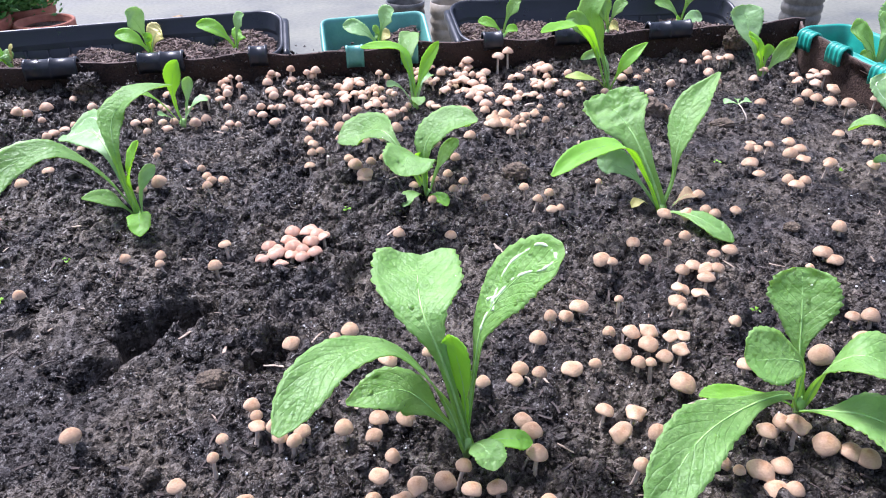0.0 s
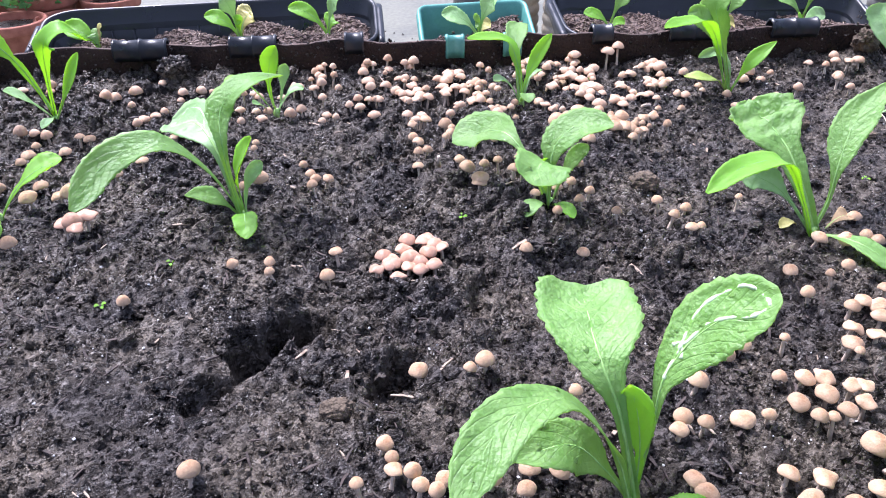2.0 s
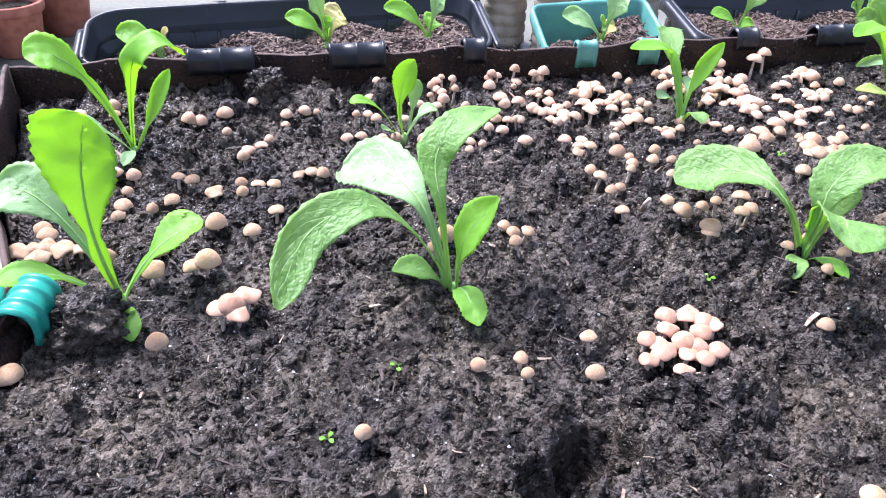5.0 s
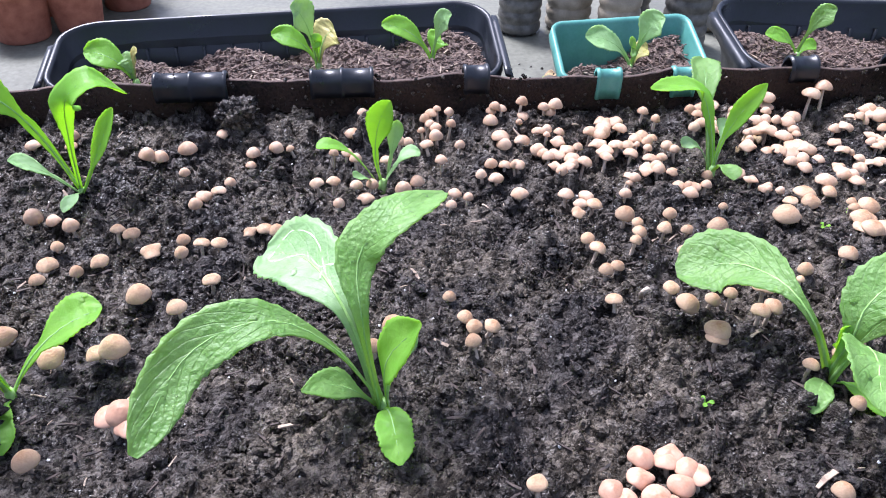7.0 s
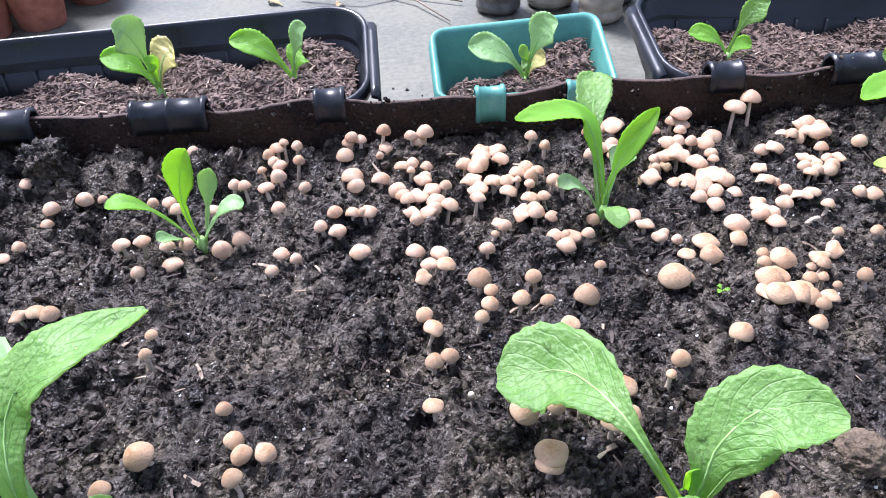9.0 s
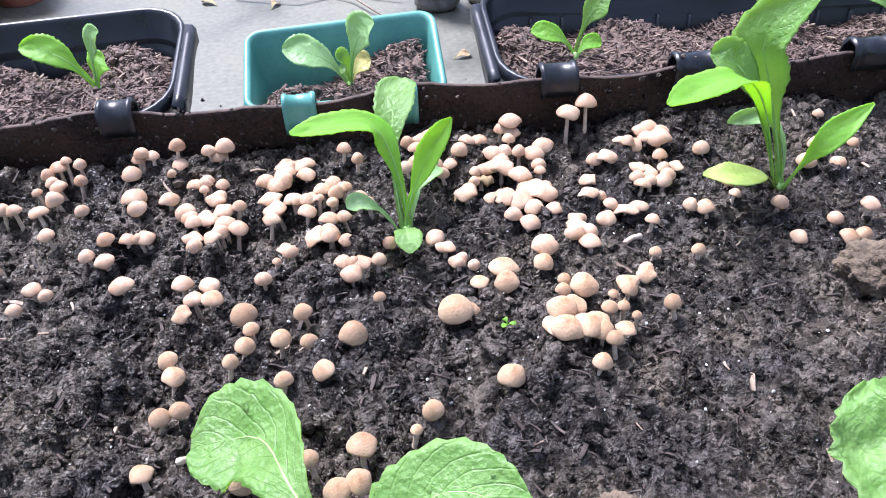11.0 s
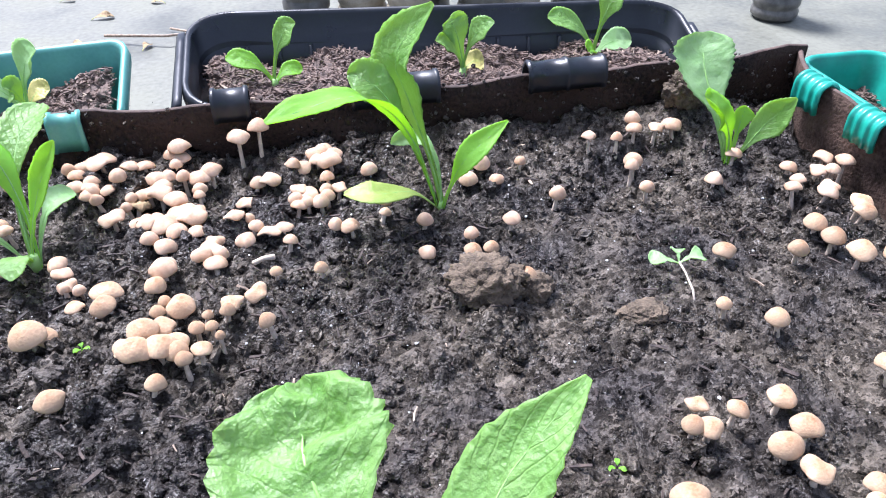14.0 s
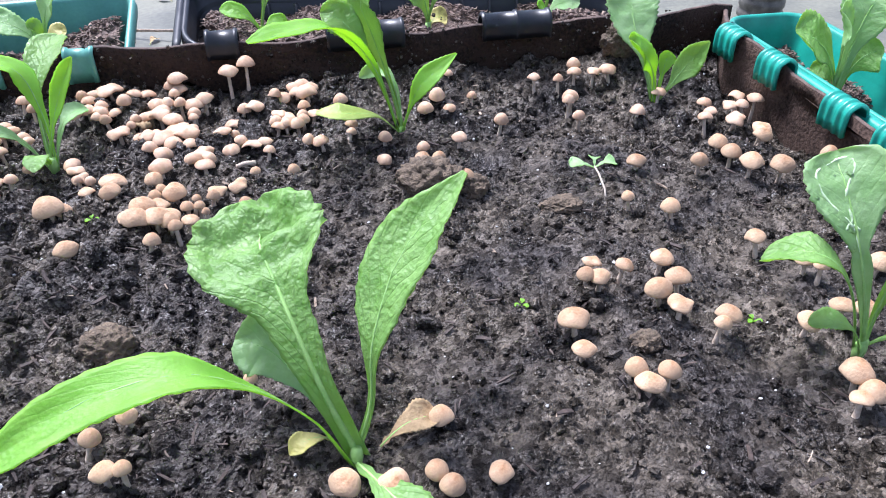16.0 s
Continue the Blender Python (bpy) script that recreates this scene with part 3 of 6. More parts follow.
def planter(name, x0, x1, y0, y_left, y_right, z_back, z_front, mat, label, wall=0.003, deep=0.15, corner=0.035, lip=0.012, soil_level=0.040, slope=0.0, ribs=0, seed=0, steps=True, grips=True):
    y1 = max(y_left, y_right)
    thing = empty(name, ((x0 + x1) / 2, (y0 + y1) / 2, z_back - deep))
    back = lambda x: y_left + (y_right - y_left) * (x - x0) / (x1 - x0)  # noqa: E731
    slant = lambda x, y: y0 + (y - y0) * (back(x) - y0) / (y1 - y0)  # noqa: E731
    o = Vector(thing.location)
    top = lambda x, y: z_front + (z_back - z_front) * (y - y0) / (y1 - y0)  # noqa: E731
    def loop(inset, drop, r=corner):
        return [tuple(Vector((p[0], slant(p[0], p[1]), p[2])) - o) for p in rounded_rect(x0 + inset, x1 - inset, y0 + inset, y1 - inset, max(r - inset, 0.006), lambda x, y: top(x, y) - drop, 6)]
    rings = [loop(0.030, deep), loop(0.018, 0.06), loop(0.008, 0.022), loop(0.005, 0.012), loop(-0.001, 0.016), loop(-0.002, 0.010), loop(0.0, 0.001), loop(0.002, 0.0),
             loop(0.005, 0.001), loop(0.0065, 0.004), loop(0.0105, 0.034)]
    if steps:
        rings += [loop(0.016, 0.036), loop(0.018, 0.060)]
    rings += [loop(0.030, deep - 0.006)]
    v, f = loft(rings)
    piece("body", v, f, mat, thing)
    # turned-down grips at both ends
    for side, xe in ((-1, x0), (1, x1)) if grips else ():
        ys = [y0 + 0.015 + (back(xe) - y0 - 0.055) * k / 8 for k in range(9)]
        rg = []
        for k, y in enumerate(ys):
            z = z_front + (z_back - z_front) * (y - y0) / (back(xe) - y0)
            d = 0.020 + 0.004 * math.sin(k * 0.8)
            rg.append([tuple(Vector(p) - o) for p in ((xe, y, z - 0.001), (xe + side * 0.007, y, z - 0.002), (xe + side * 0.010, y, z - 0.006), (xe + side * 0.010, y, z - d),
                                                      (xe + side * 0.0075, y, z - d), (xe + side * 0.0065, y, z - 0.007), (xe, y, z - 0.005))])
        v, f = loft(rg)
        piece("end_grip", v, f, mat, thing)
    for k in range(ribs):
        x = x0 + 0.06 + (x1 - x0 - 0.12) * k / max(ribs - 1, 1)
        y = slant(x, y1 - 0.0175)
        v, f = loft([[tuple(Vector((x + dx, y + dy, z)) - o) for dx, dy in ((-0.002, 0.003), (-0.0015, -0.003), (0.0015, -0.003), (0.002, 0.003))] for z in (z_back - 0.085, z_back - 0.036)])
        piece("rib", v, f, mat, thing)
    tagged(thing, label, "planter box", "planter boxes hooked on the bag")
    # soil inside
    n_x, n_y = int((x1 - x0 - 0.05) / 0.0035), int((y1 - y0 - 0.05) / 0.0035)
    r = np.random.default_rng(seed)
    px, py = np.meshgrid(np.linspace(x0 + 0.0175, x1 - 0.0175, n_x), np.linspace(y0 + 0.0175, y1 - 0.0175, n_y))
    edge = np.minimum(np.minimum(px - x0, x1 - px), np.minimum(py - y0, y1 - py)) - 0.017
    wavy = sum(a * np.sin(px * kx + py * ky + ph) for a, kx, ky, ph in zip((0.006, 0.004, 0.004), r.uniform(15, 60, 3), r.uniform(20, 70, 3), r.uniform(0, 6, 3)))
    pz = soil_level + slope * (px - (x0 + x1) / 2) + wavy - 0.012 * np.exp(-edge / 0.01) + r.normal(0, 0.0013, px.shape)
    py = y0 + (py - y0) * ((y_left + (y_right - y_left) * (px - x0) / (x1 - x0)) - y0) / (y1 - y0)
    ob = soil_sheet("planter_soil", px, py, pz, COMPOST)
    tagged(ob, "dark chippy compost filling a planter box", "compost", "compost in the planter boxes")
    def where(rnd):
        i, j = rnd.randrange(n_x), rnd.randrange(n_y)
        s = 0.0016 + 0.0055 * rnd.random() ** 1.8
        return pose(px[j, i], py[j, i], pz[j, i] + 0.0025, rnd.uniform(-25, 25), rnd.uniform(-25, 25), rnd.uniform(0, 360)) @ Matrix.Diagonal((s, s, s, 1))
    def lumpy(rnd):
        i, j = rnd.randrange(n_x), rnd.randrange(n_y)
        s = 0.0015 + 0.004 * rnd.random() ** 2
        return pose(px[j, i], py[j, i], pz[j, i] + 0.3 * s, rnd.uniform(0, 360), rnd.uniform(-40, 40), rnd.uniform(0, 360)) @ Matrix.Diagonal((s, s, s, 1))
    scatter("compost_lumps", int(8e3 * (x1 - x0) * (y1 - y0)), clod_shape, COMPOST, "crumbly dark lumps of planter compost", lumpy, seed + 30, category="compost lumps")
    scatter("compost_chips", int(7e4 * (x1 - x0) * (y1 - y0)), chip_shape, COMPOST, "dark shredded bark on the planter compost", where, seed + 50, category="bark chips")
    scatter("pale_chips", int(5e3 * (x1 - x0) * (y1 - y0)), chip_shape, CHIP, "pale wood shreds on the planter compost", where, seed + 80, category="wood chips")
    return thing


black_one = planter("planter_box", -0.558, -0.022, 1.036, 1.160, 1.220, 0.088, 0.052, BLACK, "long black plastic planter box with ribbed inside and seedlings", ribs=13, slope=0.03, seed=21, corner=0.05)
teal_box = planter("planter_box", 0.044, 0.233, 1.036, 1.128, 1.150, 0.088, 0.050, TEAL, "small light teal plastic planter box with one seedling", corner=0.018, seed=22, steps=False, grips=False, slope=0.16, soil_level=0.046)
black_two = planter("planter_box", 0.285, 0.822, 1.036, 1.218, 1.142, 0.087, 0.052, BLACK, "long black plastic planter box holding three seedlings", ribs=13, seed=23, corner=0.05)
east_box = planter("planter_box", 0.926, 1.036, 0.645, 1.052, 1.052, 0.044, 0.044, DEEP_TEAL, "deep green plastic planter box with a leafy seedling", corner=0.03, soil_level=0.000, seed=24, steps=False)
for x, w in ((-0.384, 0.080), (-0.216, 0.072), (-0.062, 0.030)):
    hook(black_one, 0, w, BLACK, 0.0132, 0.016, 3 if w > 0.05 else 2, at=tuple(Vector((x, BACK + 0.003, 0.062)) - black_one.location))
for x in (0.096, 0.188):
    hook(teal_box, 0, 0.030, TEAL, 0.0085, 0.026, 2, at=tuple(Vector((x, BACK + 0.003, 0.058)) - teal_box.location))
for x, w in ((0.333, 0.034), (0.485, 0.085), (0.655, 0.080)):
    hook(black_two, 0, w, BLACK, 0.0132, 0.014, 3 if w > 0.05 else 2, at=tuple(Vector((x, BACK + 0.003, 0.062)) - black_two.location))
for y in (0.957, 0.885, 0.782, 0.712):
    rx, rz = along(RIGHT_RIM, y)
    hook(east_box, 0, 0.036, DEEP_TEAL, 0.0115, 0.020, 4, at=tuple(Vector((rx + 0.003, y, rz - 0.004)) - east_box.location), turn=-86)
west_box = planter("planter_box", -0.712, -0.545, 0.44, 0.66, 0.66, 0.035, 0.035, DEEP_TEAL, "deep green plastic planter box beside the bed", corner=0.03, soil_level=0.0, seed=25, steps=False)
hook(west_box, 0, 0.046, DEEP_TEAL, 0.016, 0.016, 4, at=tuple(Vector((-0.511, 0.578, 0.036)) - west_box.location), turn=80)


# ---- mustard seedlings ----
def smooth_line(points):
    """A smooth line through the points, as a function of its share of the length, 0 to 1."""
    gaps = [(q - p).length ** 0.75 for p, q in zip(points, points[1:])]
    knots = [0.0]
    for g in gaps:
        knots.append(knots[-1] + g / sum(gaps))
    def at(u):
        k = min(sum(1 for v in knots[1:-1] if u >= v), len(gaps) - 1)
        p0, p1, p2, p3 = points[max(k - 1, 0)], points[k], points[k + 1], points[min(k + 2, len(points) - 1)]
        h = knots[k + 1] - knots[k]
        x = (u - knots[k]) / h
        m1 = (p2 - p0) * (h / max(knots[k + 1] - knots[max(k - 1, 0)], 1e-6))
        m2 = (p3 - p1) * (h / max(knots[min(k + 2, len(points) - 1)] - knots[k], 1e-6))
        return p1 * (2 * x ** 3 - 3 * x * x + 1) + m1 * (x ** 3 - 2 * x * x + x) + p2 * (3 * x * x - 2 * x ** 3) + m2 * (x ** 3 - x * x)
    return at


def share(outline, u):
    """The width of an outline at u, smooth between its pairs."""
    k = min(max(sum(1 for p in outline if p[0] <= u) - 1, 0), len(outline) - 2)
    (u0, w0), (u1, w1), (u2, w2), (u3, w3) = outline[max(k - 1, 0)], outline[k], outline[k + 1], outline[min(k + 2, len(outline) - 1)]
    h = u2 - u1
    x = min(max((u - u1) / h, 0.0), 1.0)
    m1, m2 = (w2 - w0) / max(u2 - u0, 1e-6) * h, (w3 - w1) / max(u3 - u1, 1e-6) * h
    return max(w1 * (2 * x ** 3 - 3 * x * x + 1) + m1 * (x ** 3 - 2 * x * x + x) + w2 * (3 * x * x - 2 * x ** 3) + m2 * (x ** 3 - x * x), 0.03)


def drop_mesh(seed):
    """A flat drop of water one unit wide."""
    r = random.Random(seed)
    ph = [r.uniform(0, 6.28) for _ in range(2)]
    rings = [[(a * (1 + 0.14 * math.sin(2 * x + ph[0]) + 0.09 * math.sin(3 * x + ph[1])) * math.cos(x), a * (1 + 0.14 * math.sin(2 * x + ph[0])) * math.sin(x), h) for x in (2 * math.pi * c / 12 for c in range(12))]
             for a, h in ((1.0, -0.1), (0.97, 0.08), (0.78, 0.26), (0.42, 0.38))]
    v, f = loft(rings)
    return mesh_of("water_drop", v, f, [WATER])


DROPS = [drop_mesh(500 + k) for k in range(4)]


def leaf(parent, base, mid, tip, width, face=(0, -0.15, 1), mat=None, stalk=0.38, cup=0.12, ruffle=0.045, seed=0, rib=True, drops=0, trail=(), blunt=0.0, wide=1.0, savoy=0.055, outline=(), turn_to=None):
    """A toothed leaf blade on a winged stalk that bends from base through one or more mid points to tip, with its midrib.
    outline: (place along the leaf, share of the width) pairs, for a blade of its own shape; turn_to: the facing at the tip, where the leaf twists."""
    rnd = random.Random(seed * 7 + 3)
    b, t = Vector(base), Vector(tip)
    if isinstance(mid[0], (int, float)):
        ctrl = 2 * Vector(mid) - (b + t) / 2
        at = lambda u: (1 - u) ** 2 * b + 2 * u * (1 - u) * ctrl + u * u * t  # noqa: E731
    else:
        at = smooth_line([b, *(Vector(m) for m in mid), t])
    rows, cols = 57, 13
    hint = Vector(face).normalized()
    last_hint = Vector(turn_to).normalized() if turn_to else hint
    # a rounded spoon, or an egg shape with a tip
    shape = (lambda v: 1.52 * v ** 1.25 * math.sqrt(1 - v ** blunt)) if blunt else (lambda v: 1.80 * v ** 1.05 * (1 - v ** 2.5) ** 0.72)  # noqa: E731
    top, under, mids = [], [], []
    ph = [rnd.uniform(0, 6.28) for _ in range(5)]
    thick = 0.0007
    for i in range(rows + 1):
        u = 1 - (1 - i / rows) ** 1.25
        p = at(u)
        ahead = (at(min(u + 0.02, 1)) - at(max(u - 0.02, 0))).normalized()
        facing = hint.lerp(last_hint, u)
        up = (facing - ahead * facing.dot(ahead)).normalized()
        side = ahead.cross(up)
        v = max(0.0, (u - stalk) / (1 - stalk))
        w = 0.5 * width * max(0.085 + 0.05 * u, shape(v) if 0 < v < 1 else 0)
        if v > 0.999:
            w = 0.05 * width
        wing = 0.5 * width * 0.22 * max(0.0, 1 - abs(u - stalk) / stalk) if u < stalk + 0.15 else 0
        w = max(w, wing) if not outline else 0.5 * width * share(outline, u)
        if i % 3 == 0:
            sharp = rnd.uniform(0.03, 0.11)
        tooth = 1 + sharp * ((i % 3) / 2 - 0.4) + rnd.uniform(-0.012, 0.012) if v > 0.05 else 1
        for j in range(cols):
            s = 2 * j / (cols - 1) - 1
            wl = w * (1 + 0.09 * math.sin(7 * u + ph[0 if s < 0 else 1]) + 0.035 * math.sin(23 * u + ph[1 if s < 0 else 2])) * (tooth if abs(s) > 0.99 else 1)
            lift = width * (cup * (s * s - 0.25) * (0.3 + v) + ruffle * abs(s) * math.sin(9 * u + 2.0 * s + ph[2]) * v
                            + 0.013 * math.sin(2 * math.pi * (11 * u - 2.75 * abs(s)) + ph[3]) * v * (1 - abs(s)) + savoy * v * noise.noise(Vector((u * 9 + seed * 3.7, s * 2.2, seed * 1.3))) + 0.5 * savoy * v * noise.noise(Vector((u * 22 + seed * 1.7, s * 6.0, seed * 2.3))))
            q = p + side * s * wl + up * lift * min(1.0, 2.2 * w / width)
            top.append(q)
            under.append(q - up * thick)
            if j == cols // 2:
                mids.append((q, up, w))
    verts = top + under
    n = len(top)
    faces = []
    for i in range(rows):
        for j in range(cols - 1):
            a = i * cols + j
            faces.append((a, a + 1, a + cols + 1, a + cols))
            faces.append((n + a, n + a + cols, n + a + cols + 1, n + a + 1))
        for a in (i * cols, i * cols + cols - 1):
            faces.append((a, a + cols, n + a + cols, n + a) if a % cols == 0 else (a, n + a, n + a + cols, a + cols))
    ob = piece("leaf", verts, faces, mat or LEAF, parent)
    chart = ob.data.uv_layers.new(name="leaf_map")
    spots = [((k % n) % cols / (cols - 1), (k % n) // cols / rows) for k in (lp.vertex_index for lp in ob.data.loops)]
    chart.data.foreach_set("uv", [c for pair in spots for c in pair])
    if trail:
        pts = []
        knots = [Vector((u, s)) for u, s in trail]
        for k in range(len(knots) - 1):
            k0, k1, k2, k3 = knots[max(k - 1, 0)], knots[k], knots[k + 1], knots[min(k + 2, len(knots) - 1)]
            for h in range(6):
                x = h / 6
                pos = 0.5 * (2 * k1 + (k2 - k0) * x + (2 * k0 - 5 * k1 + 4 * k2 - k3) * x * x + (3 * k1 - k0 - 3 * k2 + k3) * x ** 3)
                row = rows * (1 - (1 - min(max(pos.x, 0), 1)) ** 0.8)
                col = (pos.y + 1) / 2 * (cols - 1)
                a, c = int(min(row, rows - 1)), int(min(max(col, 0), cols - 2))
                q = top[a * cols + c].lerp(top[a * cols + c + 1], col - c).lerp(top[(a + 1) * cols + c].lerp(top[(a + 1) * cols + c + 1], col - c), row - a)
                pts.append(q - mids[a][1] * 0.0011 * wide)
        v, f = tube(pts, [wide * (0.0015 + 0.0004 * math.sin(k * 0.7) + 0.0003 * math.sin(k * 1.9)) for k in range(len(pts))], 6)
        piece("leaf_mine", v, f, TRAIL, ob, "pale winding trail eaten in the leaf")
    if rib:
        pts = [q[0] - q[1] * 0.0002 for q in mids[:-5:3]]
        thickness = [max(0.0035 * width / 0.05 * (1 - 0.85 * k / (len(pts) - 1)), 0.0004) * 0.42 for k in range(len(pts))]
        v, f = tube(pts, thickness, 6)
        piece("midrib", v, f, RIB, ob, "pale green midrib")
    if drops:
        for k in range(drops):
            i, j = rnd.randrange(int(rows * 0.45), rows - 3), rnd.randrange(1, cols - 1)
            q = top[i * cols + j]
            across, along_it = top[i * cols + j + 1] - top[i * cols + j - 1], top[(i + 1) * cols + j] - top[(i - 1) * cols + j]
            nz = across.cross(along_it).normalized()
            nz = nz if nz.dot(mids[i][1]) > 0 else -nz
            e1 = nz.orthogonal().normalized()
            r = 0.0008 + 0.0020 * rnd.random() ** 2
            drop = new("water_drop", rnd.choice(DROPS))
            drop.parent = ob
            drop.matrix_basis = Matrix.Translation(q) @ Matrix((e1, nz.cross(e1), nz)).transposed().to_4x4() @ Matrix.Rotation(rnd.uniform(0, 6.28), 4, "Z") @ Matrix.Diagonal((r, r * rnd.uniform(1, 1.6), r, 1))
    return ob, mids


def seedling(base, leaves, label, seed):
    """leaves: (mid, tip, width, facing, material) with places in the world."""
    thing = empty("mustard_seedling", base)
    o = Vector(base)
    for k, (mid, tip, width, face, mat, extra) in enumerate(leaves):
        start = Vector((0.003 * math.cos(k * 2.1), 0.003 * math.sin(k * 2.1), -0.004))
        mids = Vector(mid) - o if isinstance(mid[0], (int, float)) else [Vector(m) - o for m in mid]
        leaf(thing, start, mids, Vector(tip) - o, width, face, mat, seed=seed * 10 + k, **extra)
    v, f = tube([(0, 0, -0.012), (0, 0, 0.0), (0.001, 0, 0.008)], [0.003, 0.0045, 0.003], 8)
    piece("crown", v, f, RIB, thing)
    return tagged(thing, label, "seedling", "mustard seedlings")


UP, FRONT = (0, -0.15, 1), (-0.1, -0.85, 0.5)
W, NO = dict(drops=6), dict()
low_leaf = dict(stalk=0.18, cup=0.05)
LOOP = ((0.50, 0.0), (0.60, -0.1), (0.645, -0.2), (0.74, -0.5), (0.85, -0.65), (0.92, -0.6), (0.955, -0.1), (0.955, 0.3), (0.90, 0.3), (0.84, 0.1), (0.755, -0.1), (0.66, -0.1), (0.62, -0.5), (0.645, -0.2), (0.60, 0.2))
LOOP_BACK = tuple((u, -s) for u, s in LOOP)

SPOON = ((0.0, 0.14), (0.30, 0.12), (0.45, 0.22), (0.60, 0.66), (0.74, 0.97), (0.86, 0.98), (0.95, 0.70), (1.0, 0.22))
LANCE = ((0.0, 0.16), (0.30, 0.15), (0.42, 0.34), (0.56, 0.80), (0.68, 1.0), (0.80, 0.88), (0.92, 0.48), (1.0, 0.10))
STRAP = ((0.0, 0.16), (0.24, 0.20), (0.38, 0.34), (0.54, 0.78), (0.68, 1.0), (0.82, 0.96), (0.93, 0.66), (1.0, 0.16))
TRUNCATE = ((0.0, 0.14), (0.38, 0.14), (0.50, 0.24), (0.64, 0.60), (0.78, 0.94), (0.90, 1.02), (0.97, 0.88), (1.0, 0.62))
WINGED = ((0.0, 0.16), (0.28, 0.20), (0.44, 0.32), (0.55, 0.40), (0.63, 0.66), (0.72, 0.97), (0.82, 1.0), (0.91, 0.80), (0.97, 0.50), (1.0, 0.20))

seedling((0.120, 0.187, -0.010), [
    (((0.104, 0.196, 0.068), (0.092, 0.218, 0.104)), (0.098, 0.287, 0.111), 0.066, (-0.5, -0.5, 0.6), LEAF, dict(drops=12, outline=TRUNCATE, turn_to=(0.12, -0.12, 1.0), ruffle=0.03)),
    (((0.129, 0.201, 0.058), (0.136, 0.211, 0.088), (0.159, 0.215, 0.122)), (0.191, 0.199, 0.157), 0.047, (-0.7, -0.45, 0.4), LEAF, dict(drops=10, trail=LOOP, outline=SPOON, turn_to=(-0.8, -0.22, 0.58), cup=0.06)),
    (((0.099, 0.186, 0.050), (0.063, 0.186, 0.098), (0.019, 0.156, 0.113)), (-0.014, 0.114, 0.099), 0.033, (-0.3, 0.35, 0.8), LEAF, dict(drops=9, outline=STRAP, turn_to=(0.1, -0.40, 0.9), cup=0.08)),
    (((0.098, 0.185, 0.028), (0.070, 0.186, 0.058)), (0.030, 0.174, 0.062), 0.036, (-0.1, -0.45, 0.85), LEAF, dict(drops=7, outline=LANCE)),
    ((0.118, 0.190, 0.045), (0.108, 0.200, 0.092), 0.030, (-0.6, -0.6, 0.3), LIT_LIME_LEAF, NO), ((0.127, 0.165, 0.012), (0.132, 0.142, 0.008), 0.032, UP, LEAF, dict(stalk=0.18, cup=0.05, drops=3)),
    ((0.143, 0.172, 0.008), (0.168, 0.168, 0.004), 0.022, UP, LIT_LIME_LEAF, low_leaf)], "large wet mustard seedling with pale winding marks on one leaf", 1)
seedling((-0.185, 0.576, 0.014), [
    (((-0.217, 0.580, 0.073), (-0.255, 0.570, 0.108), (-0.300, 0.552, 0.100)), (-0.326, 0.500, 0.074), 0.037, (0.0, 0.3, 0.9), LEAF, dict(drops=5, outline=STRAP, turn_to=(0.35, -0.70, 0.6))),
    (((-0.208, 0.600, 0.086), (-0.236, 0.645, 0.099)), (-0.267, 0.668, 0.088), 0.062, (0.0, -0.6, 0.8), PALE_LEAF, dict(drops=7, trail=LOOP_BACK, outline=SPOON, turn_to=(-0.22, -0.25, 0.95), wide=0.55)),
    (((-0.196, 0.580, 0.092), (-0.196, 0.606, 0.128), (-0.171, 0.620, 0.149)), (-0.136, 0.651, 0.144), 0.033, (0.5, -0.5, 0.3), LEAF, dict(drops=5, outline=STRAP, turn_to=(-0.3, 0.0, 0.95))),
    (((-0.184, 0.566, 0.048), (-0.181, 0.558, 0.082)), (-0.161, 0.546, 0.120), 0.038, (-0.8, -0.25, 0.4), LIT_LIME_LEAF, dict(outline=LANCE)),
    (((-0.200, 0.574, 0.032), (-0.217, 0.573, 0.044)), (-0.238, 0.562, 0.052), 0.022, (0, -0.4, 0.9), LEAF, dict(outline=LANCE)), ((-0.181, 0.556, 0.030), (-0.176, 0.522, 0.020), 0.032, (0.1, -0.4, 0.9), LIT_LIME_LEAF, low_leaf),
    ((-0.178, 0.582, 0.050), (-0.160, 0.590, 0.072), 0.020, FRONT, PALE_LEAF, NO)],
    "mustard seedling with one long arching leaf", 2)
